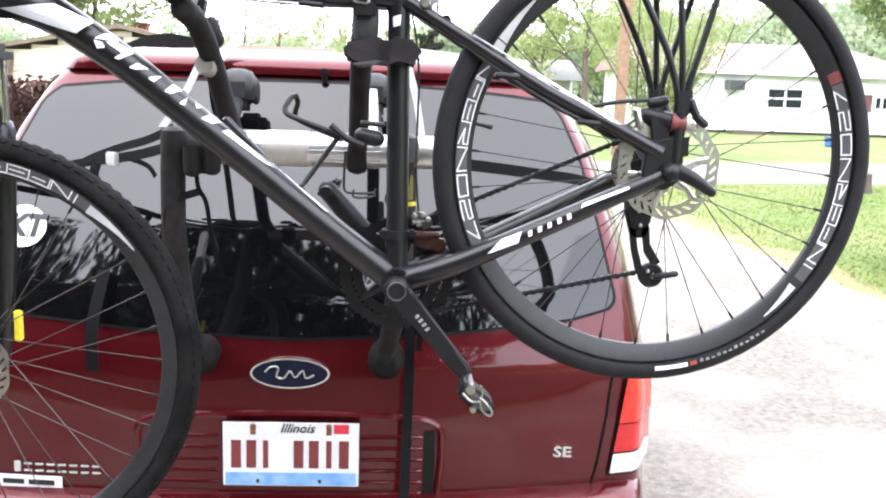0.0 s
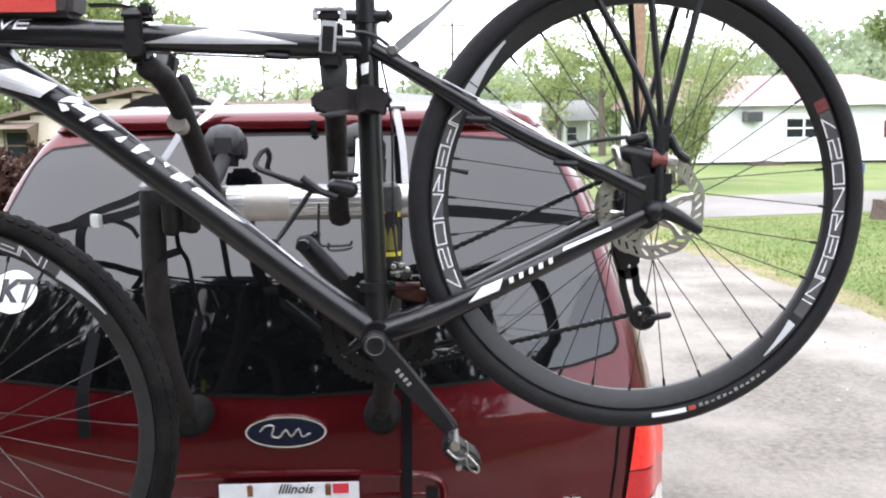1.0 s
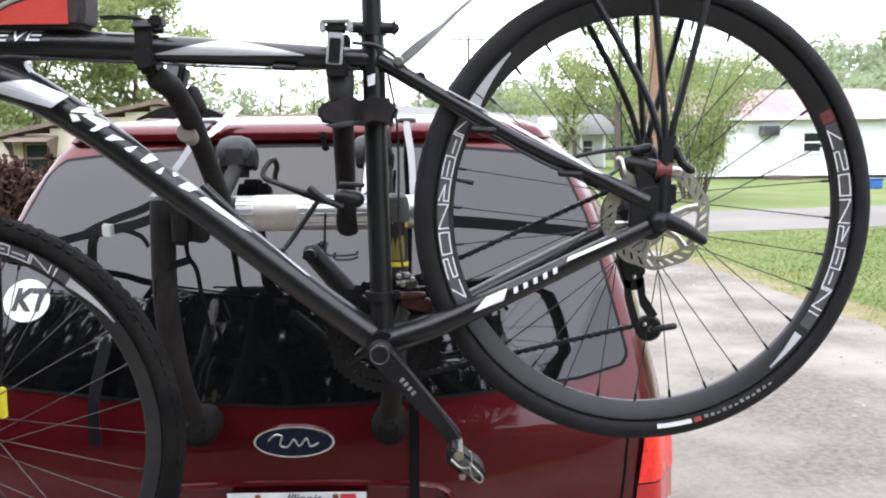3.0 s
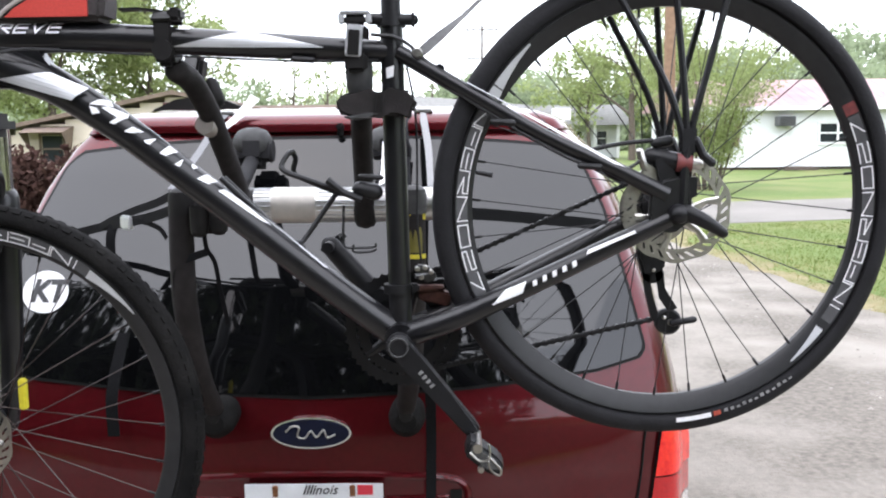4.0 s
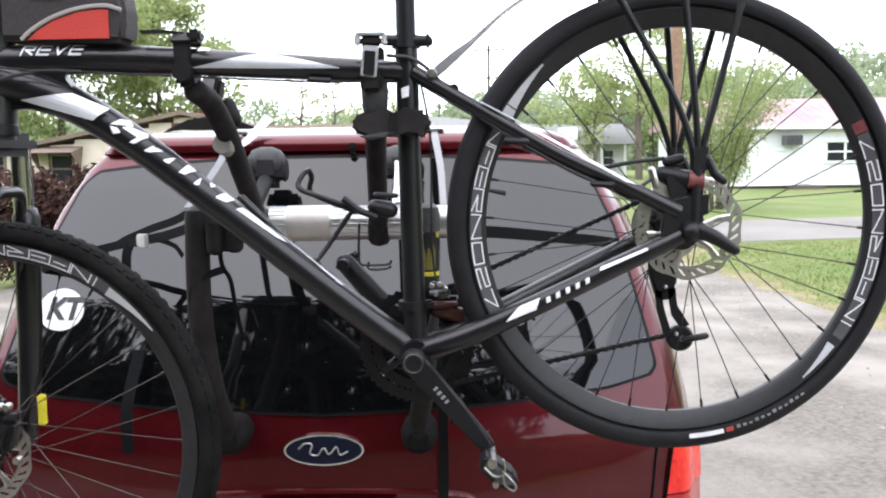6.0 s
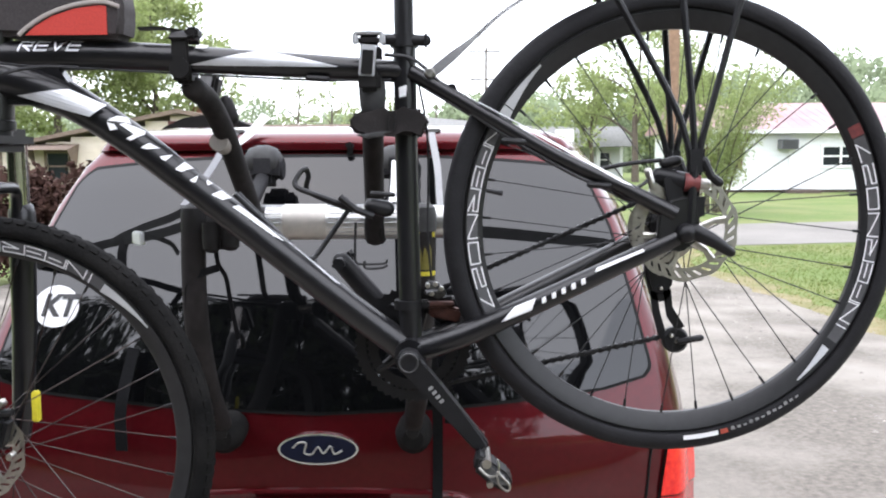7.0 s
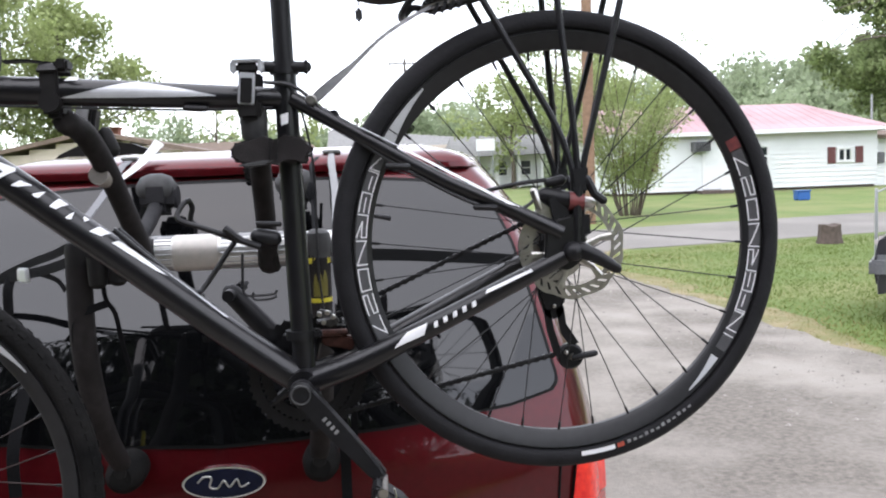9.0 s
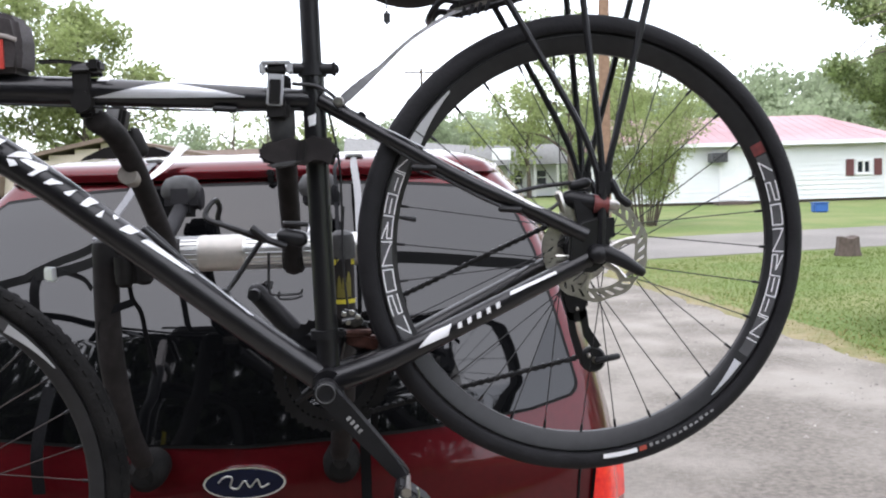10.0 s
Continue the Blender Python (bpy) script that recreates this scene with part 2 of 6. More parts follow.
def tube(points, r, seg=10, flat=1.0, up=None, round_ends=False):
    """A tube along points; r one radius or one a point; flat squeezes it across."""
    P = [Vector(p) for p in points]
    R = list(r) if isinstance(r, (list, tuple)) else [r] * len(P)
    if len(R) != len(P):
        R = list(np.interp(np.linspace(0, 1, len(P)), np.linspace(0, 1, len(R)), R))
    if round_ends:
        d0, d1 = (P[0] - P[1]).normalized(), (P[-1] - P[-2]).normalized()
        P = [P[0] + d0 * R[0] * 0.9, P[0] + d0 * R[0] * 0.55] + P + [P[-1] + d1 * R[-1] * 0.55, P[-1] + d1 * R[-1] * 0.9]
        R = [R[0] * 0.3, R[0] * 0.8] + R + [R[-1] * 0.8, R[-1] * 0.3]
    t = (P[1] - P[0]).normalized()
    n = (Vector(up) if up else (Vector((0, 0, 1)) if abs(t.z) < 0.9 else Vector((0, 1, 0))))
    n = (n - t * n.dot(t)).normalized()
    V, F = [], []
    for i, p in enumerate(P):
        t2 = (P[min(i + 1, len(P) - 1)] - P[max(i - 1, 0)])
        if t2.length > 1e-9:
            t = t2.normalized()
        n = (n - t * n.dot(t)).normalized()
        b = t.cross(n)
        for k in range(seg):
            a = 2 * math.pi * k / seg
            V.append(p + (n * math.cos(a) + b * math.sin(a) * flat) * R[i])
    for i in range(len(P) - 1):
        for k in range(seg):
            k2 = (k + 1) % seg
            F.append((i * seg + k, i * seg + k2, (i + 1) * seg + k2, (i + 1) * seg + k))
    F.append(tuple(reversed(range(seg))))
    F.append(tuple((len(P) - 1) * seg + k for k in range(seg)))
    return V, F


def ribbon(points, width, thick=0.003, side=(0, 0, 1)):
    """A strap: a flat band along points, its width along side."""
    P = [Vector(p) for p in points]
    W = np.interp(np.linspace(0, 1, len(P)), np.linspace(0, 1, len(width)), width) if isinstance(width, (list, tuple)) else [width] * len(P)
    V, F = [], []
    for i, p in enumerate(P):
        t = (P[min(i + 1, len(P) - 1)] - P[max(i - 1, 0)]).normalized()
        s = Vector(side[i] if isinstance(side[0], (tuple, list)) else side)
        s = (s - t * s.dot(t)).normalized() * float(W[i]) / 2
        q = t.cross(s).normalized() * thick / 2
        V += [p - s - q, p + s - q, p + s + q, p - s + q]
    for i in range(len(P) - 1):
        for k in range(4):
            k2 = (k + 1) % 4
            F.append((i * 4 + k, i * 4 + k2, i * 4 + 4 + k2, i * 4 + 4 + k))
    return V, F + [(3, 2, 1, 0), tuple(len(V) - 4 + k for k in range(4))]


def box(c, s, m=None, bevel=0.0):
    """A box of centre c and size s, its edges bevelled, turned by m."""
    bm = bmesh.new()
    bmesh.ops.create_cube(bm, size=1)
    for v in bm.verts:
        v.co = Vector([v.co[k] * s[k] for k in range(3)])
    if bevel:
        bmesh.ops.bevel(bm, geom=bm.edges[:], offset=bevel, segments=2, affect="EDGES")
    bm.verts.ensure_lookup_table()
    M = Matrix.Translation(c) @ (m or Matrix())
    V = [M @ v.co for v in bm.verts]
    F = [tuple(v.index for v in f.verts) for f in bm.faces]
    bm.free()
    return V, F


def lathe(c, profile, seg=48, axis="y", a0=0.0, a1=2 * math.pi):
    """Turns (radius, along) pairs about an axis through c."""
    V, F = [], []
    full = a1 - a0 > 6.28
    n = seg if full else seg + 1
    for k in range(n):
        a = a0 + (a1 - a0) * k / seg
        for r, h in profile:
            u, w = r * math.cos(a), r * math.sin(a)
            V.append({"y": (c[0] + u, c[1] + h, c[2] + w), "x": (c[0] + h, c[1] + u, c[2] + w), "z": (c[0] + u, c[1] + w, c[2] + h)}[axis])
    m = len(profile)
    for k in range(seg):
        k2 = (k + 1) % n
        for j in range(m - 1):
            F.append((k * m + j, k * m + j + 1, k2 * m + j + 1, k2 * m + j))
    return V, F


def prism(outline, y0, y1, bevel=0.0):
    """A plate cut along an outline of (x, z), from y0 to y1."""
    n = len(outline)
    V = [(x, y0, z) for x, z in outline] + [(x, y1, z) for x, z in outline]
    F = [tuple(range(n)), tuple(reversed(range(n, 2 * n)))] + [(i, i + n, (i + 1) % n + n, (i + 1) % n) for i in range(n)]
    if bevel:
        bm = bmesh.new()
        vs = [bm.verts.new(p) for p in V]
        for f in F:
            bm.faces.new([vs[i] for i in f])
        bmesh.ops.bevel(bm, geom=bm.edges[:], offset=bevel, segments=3, affect="EDGES")
        bm.verts.index_update()
        V, F = [v.co.copy() for v in bm.verts], [tuple(v.index for v in f.verts) for f in bm.faces]
        bm.free()
    return V, F


def moved(geo, m):
    return [m @ Vector(p) for p in geo[0]], geo[1]


ORIGIN = {}


def thing(name, at, label, category, group="", kind=""):
    e = new(name)
    e.location = at
    e.empty_display_size = 0.1
    ORIGIN[e.name] = Vector(at)
    return tagged(e, label, category, group, kind)


def mesh_object(name, geo, mat, at=(0, 0, 0), smooth=40):
    me = bpy.data.meshes.new(name)
    at = Vector(at)
    me.from_pydata([tuple(Vector(p) - at) for p in geo[0]], [], geo[1])
    bm = bmesh.new()
    bm.from_mesh(me)
    bmesh.ops.recalc_face_normals(bm, faces=bm.faces[:])
    bm.to_mesh(me)
    bm.free()
    me.materials.append(mat)
    if smooth:
        me.shade_smooth()
        me.set_sharp_from_angle(angle=radians(smooth))
    ob = new(name, me)
    ORIGIN[ob.name] = at
    return ob


def part(name, geo, mat, parent, label="", smooth=40):
    """One mesh under a thing or under a part."""
    at = ORIGIN[parent.name]
    ob = mesh_object(name, geo, mat, at, smooth)
    ob.parent = parent
    return tagged(ob, label) if label else ob


def single(name, geo, mat, label, category, at=(0, 0, 0), smooth=40, kind="", group=""):
    ob = mesh_object(name, geo, mat, at, smooth)
    ob.location = at
    return tagged(ob, label, category, group, kind)


def text_geo(words, size, at, bold=0.0, thick=0.001, shear=0.0):
    """Letters of the built-in font, standing in the x-z plane and facing -y, centred at a point."""
    cu = bpy.data.curves.new("lettering", "FONT")
    cu.body, cu.size, cu.align_x, cu.align_y, cu.extrude, cu.shear, cu.resolution_u, cu.offset = words, size, "CENTER", "CENTER", thick, shear, 2, bold
    ob = bpy.data.objects.new("lettering", cu)
    me = bpy.data.meshes.new_from_object(ob)
    V = [Vector((at[0] + v.co.x, at[1] - v.co.z, at[2] + v.co.y)) for v in me.vertices]
    F = [tuple(p.vertices) for p in me.polygons]
    bpy.data.objects.remove(ob)
    bpy.data.meshes.remove(me)
    return V, F


# ---- ground ----
def sheet(xs, ys, zf):
    V = [(x, y, zf(x, y)) for y in ys for x in xs]
    n = len(xs)
    F = [(j * n + i, j * n + i + 1, (j + 1) * n + i + 1, (j + 1) * n + i) for j in range(len(ys) - 1) for i in range(n - 1)]
    return V, F


def rise(x, y):
    """The lie of the land: level by the drive, rising a little towards the houses."""
    return 0.30 * min(1.0, max(0.0, (y - 16) / 20)) + 0.02 * math.sin(x * 0.7) * math.sin(y * 0.6) * min(1, max(0, (abs(x - 7) + abs(y - 12)) / 30))


far = [-900, -400, -200, -110, -70]
gx = far + list(np.linspace(-50, 60, 56)) + [80, 120, 200, 400, 900]
gy = [-900, -400, -200, -100, -60] + list(np.linspace(-40, 70, 56)) + [90, 130, 220, 450, 900]
single("ground", sheet(gx, gy, rise), GRASS, "patchy spring lawn, green with yellow-brown dry spots", "lawn", kind="structure")


def drive_edge(y):
    """The drive's edge on the lawn side."""
    return float(np.interp(y, [-30, 0, 5.2, 6.4, 8.6, 10.4, 13, 15.2, 17.5], [6.5, 5.2, 4.66, 4.48, 4.37, 4.2, 3.9, 4.6, 7.5]))


V, F = [], []
ys = np.linspace(-3.4, 17.5, 64)
for y in ys:
    e = drive_edge(y) + 0.05 * math.sin(y * 5.1) + 0.04 * math.sin(y * 11.7)
    for k in range(13):
        x = -6 + (e + 6) * k / 12
        V.append((x, y, rise(x, y) + 0.012 - (0.009 if k == 12 else 0)))
F = [(j * 13 + i, j * 13 + i + 1, (j + 1) * 13 + i + 1, (j + 1) * 13 + i) for j in range(len(ys) - 1) for i in range(12)]
single("driveway", (V, F), ASPHALT, "worn grey asphalt driveway with pale scuffed patches", "driveway", kind="structure")
V, F = [], []
for y in ys:
    e = drive_edge(y) + 0.05 * math.sin(y * 5.1) + 0.04 * math.sin(y * 11.7)
    w = 0.34 + 0.13 * math.sin(y * 1.9) + 0.08 * math.sin(y * 6.3 + 1)
    for x, lift in ((e - 0.06, 0.003), (e + 0.02, 0.012), (e + w * 0.6, 0.008), (e + w, 0.001)):
        V.append((x, y, rise(x, y) + lift))
F = [(j * 4 + i, j * 4 + i + 1, (j + 1) * 4 + i + 1, (j + 1) * 4 + i) for j in range(len(ys) - 1) for i in range(3)]
single("verge", (V, F), VERGE, "strip of dry yellow-brown grass along the drive", "verge", kind="structure")
V, F = [], []
xs = np.linspace(-60, 80, 120)
for x in xs:
    y0 = 15.6 + 0.2 * (x - 5) if x > 5 else 15.6 + 0.05 * (x - 5)
    for k in range(5):
        y = y0 + 4.6 * k / 4
        V.append((x, y, rise(x, y) + (0.020 if 0 < k < 4 else 0.012)))
F = [(i * 5 + k, (i + 1) * 5 + k, (i + 1) * 5 + k + 1, i * 5 + k + 1) for i in range(len(xs) - 1) for k in range(4)]
single("road", (V, F), ROAD, "narrow pale grey asphalt lane behind the lawn", "road", kind="structure")


# unseen dark bed added behind the drive so the paint reflects dark ground
V, F = [], []
bed_x, bed_y = np.linspace(-27, 10, 38), np.linspace(-24, -3.5, 24)
for y in bed_y:
    for x in bed_x:
        V.append((x, y + 0.12 * math.sin(x * 2.3) * (y > -4), rise(x, y) + 0.022 + 0.012 * math.sin(x * 1.7 + y * 2.9)))
F = [(j * 38 + i, j * 38 + i + 1, (j + 1) * 38 + i + 1, (j + 1) * 38 + i) for j in range(23) for i in range(37)]
single("planting_bed", (V, F), SOIL, "unseen dark soil bed added to darken the van's reflections", "soil", kind="structure")


# ---- van ----
Z_PROF = [0.30, 0.60, 0.78, 0.96, 1.08, 1.16, 1.25, 1.40, 1.55, 1.65, 1.72, 1.738, 1.742, 1.765, 1.778, 1.796, 1.808]
Y_PROF = [0.03, 0.0, -0.012, -0.006, 0.0, 0.02, 0.045, 0.10, 0.175, 0.235, 0.285, 0.298, 0.284, 0.285, 0.300, 0.40, 0.55]
Z_WIDE = [0.30, 0.60, 0.80, 1.00, 1.13, 1.32, 1.50, 1.60, 1.70, 1.765, 1.79, 1.80]
WIDE = [0.90, 0.90, 0.875, 0.872, 0.852, 0.81, 0.752, 0.715, 0.66, 0.60, 0.55, 0.50]


def half_width(z):
    return float(np.interp(z, Z_WIDE, WIDE))


def rear_y(x, z):
    """The van's rear face: how far forward it stands at a point across and up."""
    u = min(1.0, abs(x) / half_width(z))
    return float(np.interp(z, Z_PROF, Y_PROF)) + (0.092 if x > 0 else 0.05 + 0.042 * min(1.0, max(0.0, (z - 1.25) / 0.3))) * (abs(x) / 0.8) ** 2.5 + 0.10 * max(0.0, (u - 0.93) / 0.07) ** 2


def on_rear(x, z, out=0.003):
    return (x, rear_y(x, z) - out, z)


van = thing("minivan", (0, 2.3, 0), "dark maroon minivan parked on the drive, liftgate closed", "minivan")
zs = [0.35 + 0.025 * i for i in range(55)] + [1.72, 1.730, 1.738, 1.742, 1.753, 1.765, 1.771, 1.778, 1.786, 1.794, 1.801, 1.807]
us = list(np.linspace(-0.92, 0.92, 37))
us = [-1, -0.985, -0.965, -0.945] + us + [0.945, 0.965, 0.985, 1]
V, F = [], []
for z in zs:
    row = [(u * half_width(z), rear_y(u * half_width(z), z), z) for u in us]
    x, y, _ = row[-1]
    side = [(x + 0.02, y + 0.08, z), (x + 0.05, y + 0.35, z), (x + 0.07, 1.6, z), (x + 0.07, 3.4, z), (x - 0.05, 4.35, min(z, 1.0)), (x - 0.25, 4.7, min(z, 0.85))]
    V += [(-a, b, c) for a, b, c in reversed(side)] + row + side
n = len(us) + 12
for j in range(len(zs) - 1):
    F += [(j * n + i, j * n + i + 1, (j + 1) * n + i + 1, (j + 1) * n + i) for i in range(n - 1)]
top = (len(zs) - 1) * n
for i in range(n // 2):
    F.append((top + i, top + i + 1, top + n - 2 - i, top + n - 1 - i)) if i < n // 2 - 1 else None
body = part("body", (V, F), RED, van, smooth=60)

ZB_X, ZB = [0, 0.355, 0.64, 0.745, 0.8], [1.158, 1.173, 1.198, 1.222, 1.24]
WW_Z, WW = [1.15, 1.24, 1.42, 1.555, 1.66, 1.70, 1.74], [0.758, 0.752, 0.708, 0.672, 0.628, 0.60, 0.575]


def window_patch(grow, out, ns=60, nt=40):
    V, F = [], []
    for j in range(nt + 1):
        t = j / nt
        for i in range(ns + 1):
            s = 2 * i / ns - 1
            x = s * 0.72
            for _ in range(6):
                zb = float(np.interp(abs(x), ZB_X, ZB)) - grow
                zt = 1.723 - 0.03 * (abs(x) / 0.6) ** 2.5 + grow
                z = zb + t * (zt - zb)
                corner = 1 - 0.024 * abs(2 * t - 1) ** 26
                x = s * (float(np.interp(z, WW_Z, WW)) + grow) * corner
            V.append(on_rear(x, z, out))
    m = ns + 1
    F = [(j * m + i, j * m + i + 1, (j + 1) * m + i + 1, (j + 1) * m + i) for j in range(nt) for i in range(ns)]
    return V, F


rear_window = part("rear_window", window_patch(0.0, 0.009), GLASS, van, "dark tinted curved rear window")
part("gasket", window_patch(0.008, 0.0055), GASKET, rear_window)


def seam(points, width=0.006, out=0.002, mat=GASKET, name="seam"):
    P = glide(points, 8)
    return part(name, tube([on_rear(x, z, out) for x, _, z in [(p[0], 0, p[1]) for p in [(q.x, q.z) for q in P]]], width / 2, 6), mat, van)


for s in (1, -1):
    seam([(s * 0.70, 0, 0.76), (s * 0.722, 0, 0.83), (s * 0.742, 0, 0.95), (s * 0.755, 0, 1.06), (s * 0.785, 0, 1.12)])


def rear_patch(x0, x1, z0, z1, out, nx=10, nz=6, wrap=0.0, s=1):
    """A shell that lies on the rear face and may run round the corner."""
    V = []
    for j in range(nz + 1):
        z = z0 + (z1 - z0) * j / nz
        xe = half_width(z) if wrap else x1
        xa = x0 + 0.035 * (z - 0.82) / 0.24 if wrap else x0
        row = [on_rear(s * (xa + (xe - xa) * i / nx), z, out) for i in range(nx + 1)]
        if wrap:
            x, y, _ = row[-1]
            row = row[:-1] + [(x + s * out, y - out * 0.5, z), (x + s * (0.02 + out), y + 0.08, z), (x + s * (0.035 + out), y + wrap, z)]
        V += row
    m = len(V) // (nz + 1)
    return V, [(j * m + i, j * m + i + 1, (j + 1) * m + i + 1, (j + 1) * m + i) for j in range(nz) for i in range(m - 1)]


for s in (1, -1):
    lamp = part("tail_light", rear_patch(0.752, 0, 0.812, 1.066, 0.003, wrap=0.22, s=s), GASKET, van, "red and clear plastic tail light")
    part("upper_lens", rear_patch(0.757, 0, 0.945, 1.060, 0.012, wrap=0.2, s=s), TAIL_RED, lamp)
    part("middle_lens", rear_patch(0.757, 0, 0.872, 0.941, 0.010, wrap=0.2, s=s), TAIL_RED2, lamp)
    part("lower_lens", rear_patch(0.757, 0, 0.820, 0.868, 0.010, wrap=0.2, s=s), TAIL_WHITE, lamp, "clear reversing lens")

# badge: a chromed oval with a blue field and a pale flourish
ell = lambda a, b, n=40: [(a * math.cos(2 * math.pi * k / n), b * math.sin(2 * math.pi * k / n)) for k in range(n)]


def oval(a, b, x, z, y0, y1, mat, name, parent, label=""):
    return part(name, prism([(x + p, z + q) for p, q in ell(a, b)], y0, y1), mat, parent, label)


badge = oval(0.089, 0.0355, 0, 1.08, -0.010, 0.01, CHROME, "badge", van, "oval blue badge with chrome rim")
oval(0.084, 0.031, 0, 1.08, -0.0125, -0.009, OVAL_BLUE, "field", badge)
part("flourish", tube(glide([(-0.056, -0.013, 1.084), (-0.042, -0.013, 1.096), (-0.026, -0.013, 1.094), (-0.03, -0.013, 1.074), (-0.014, -0.013, 1.070), (0.0, -0.013, 1.086), (0.012, -0.013, 1.072), (0.028, -0.013, 1.088), (0.036, -0.013, 1.071), (0.054, -0.013, 1.078)], 6), 0.0021, 6), ALU, badge, "pale flourish")

# recess about the number plate, with ribs each side
for x0, x1 in ((-0.30, -0.165), (0.165, 0.30)):
    for k in range(6):
        z = 0.795 + 0.027 * k
        part("rib", tube([on_rear(x, z, 0.001) for x in np.linspace(x0, x1, 6)], 0.0045, 8, round_ends=True), RED, van)
part("plate_surround", join(tube(glide([on_rear(x, z, 0.0) for x, z in ((-0.335, 0.77), (-0.345, 0.90), (-0.325, 0.963), (-0.2, 0.978), (0, 0.983), (0.2, 0.978), (0.325, 0.963), (0.345, 0.90), (0.335, 0.77))]), 0.009, 8)), RED, van)
# Shade of the handle recess, laid on as a flat dark patch.
part("handle_recess", rear_patch(0.305, 0.331, 0.79, 0.945, 0.003), GASKET, van)

# bumper
V, F = [], []
prof = [(0.10, 0.30), (-0.05, 0.34), (-0.10, 0.42), (-0.115, 0.60), (-0.11, 0.72), (-0.085, 0.775), (-0.02, 0.795), (0.10, 0.80)]
cols = list(np.linspace(-1, 1, 41))
for u in cols:
    x = u * 0.885
    yy = 0.11 * abs(u) ** 3 + 0.25 * max(0, (abs(u) - 0.9) / 0.1) ** 2
    V += [(x, y + yy, z) for y, z in prof]
m = len(prof)
F = [(i * m + j, (i + 1) * m + j, (i + 1) * m + j + 1, i * m + j + 1) for i in range(len(cols) - 1) for j in range(m - 1)]
part("bumper", (V, F), RED, van, smooth=60)
for x in (-0.83, 0.83):
    for y in (0.95, 3.75):
        w = part("wheel", lathe((x, y, 0.335), [(0.0, -0.07), (0.21, -0.075), (0.215, -0.1), (0.30, -0.105), (0.33, -0.08), (0.335, 0), (0.33, 0.08), (0.30, 0.105), (0.21, 0.1), (0.0, 0.07)], 40, "x"), RUBBER, van)
part("wiper_stop", join(box((0.046, rear_y(0.046, 1.752) - 0.010, 1.752), (0.018, 0.03, 0.016), None, 0.004), tube([(0.046, rear_y(0.046, 1.74) - 0.012, 1.748), (0.046, rear_y(0.046, 1.735) - 0.014, 1.732)], 0.008, 8)), GASKET, van)
# writing on the liftgate: letterless chrome bars where the model name stands
name_bars = part("model_name", box(on_rear(-0.62, 0.842, 0.003), (0.015, 0.004, 0.026), None, 0.001), CHROME, van, "chrome model name as plain bars")
for k in range(7):
    x = -0.595 + 0.0262 * k
    part("bar", box(on_rear(x, 0.842 + 0.008, 0.004), (0.019, 0.004, 0.006), None, 0.001), CHROME, name_bars)
    part("bar", box(on_rear(x, 0.842 - 0.008, 0.004), (0.019, 0.004, 0.006), None, 0.001), CHROME, name_bars)
trim_mark = part("trim_mark", text_geo("SE", 0.036, (0.635, rear_y(0.635, 0.882) - 0.004, 0.882), 0.0012, thick=0.003), CHROME, van, "chrome trim letters SE")
for v in trim_mark.data.vertices:
    v.co.x = (v.co.x - 0.635) * 1.25 + 0.635

# dealer plaque with plain bars
plaque = single("dealer_plaque", rear_patch(-0.665, -0.517, 0.778, 0.822, 0.004), WHITE, "small white dealer plaque with dark unreadable bars", "plaque")
for x, z, w, h in ((-0.63, 0.806, 0.05, 0.012), (-0.565, 0.806, 0.06, 0.012), (-0.59, 0.787, 0.12, 0.007)):
    part("bar", rear_patch(x - w / 2, x + w / 2, z - h / 2, z + h / 2, 0.0055, 4, 1), INK, plaque)

# number plate
plate = thing("licence_plate", (0, -0.02, 0.895), "white and blue state licence plate with rusty screws", "licence plate")
part("panel", box((0.005, -0.026, 0.895), (0.305, 0.003, 0.152), None, 0.0012), PLATE, plate)
part("blue_band", box((0.005, -0.0285, 0.837), (0.295, 0.0015, 0.030), None, 0.0003), PLATE_BLUE, plate)
part("state_name", text_geo("Illinois", 0.030, (0.018, -0.0285, 0.957), 0.0004, thick=0.0006, shear=0.35), INK, plate)
part("renewal_sticker", box((0.118, -0.0285, 0.957), (0.034, 0.0012, 0.022)), STICK_RED, plate)
for x in (-0.118, -0.084, -0.052, 0.022, 0.056, 0.090, 0.124):
    part("bar", box((x, -0.0288, 0.896), (0.022 if x not in (-0.052, 0.09) else 0.012, 0.0018, 0.066), None, 0.0006), PLATE_RED, plate)
for x in (-0.085, 0.085):
    part("screw", lathe((x + 0.005, -0.028, 0.962), [(0.0, -0.006), (0.005, -0.006), (0.007, 0)], 12), RUST, plate)
    part("rust_stain", box((x + 0.005, -0.0282, 0.950), (0.012, 0.0008, 0.016)), RUST, plate)
    part("screw", lathe((x * 0.82, -0.028, 0.832), [(0.0, -0.005), (0.0035, -0.005), (0.005, 0)], 12), INK, plate)

# oval sticker on the glass
kx, kz = -0.626, 1.380
ov = [(kx + p, kz + q) for p, q in ell(0.057, 0.046)]
V = [on_rear(kx, kz, 0.012)] + [on_rear(x, z, 0.012) for x, z in ov]
sticker = single("oval_sticker", (V, [(0, i + 1, (i + 1) % 40 + 1) for i in range(40)]), WHITE, "white oval sticker with two black letters on the window", "sticker")
lt = text_geo("KT", 0.066, (kx + 0.006, 0, kz), 0.0028, thick=0.0, shear=0.2)
part("lettering", ([on_rear(p.x, p.z, 0.0135) for p in lt[0]], lt[1]), INK, sticker, smooth=0)

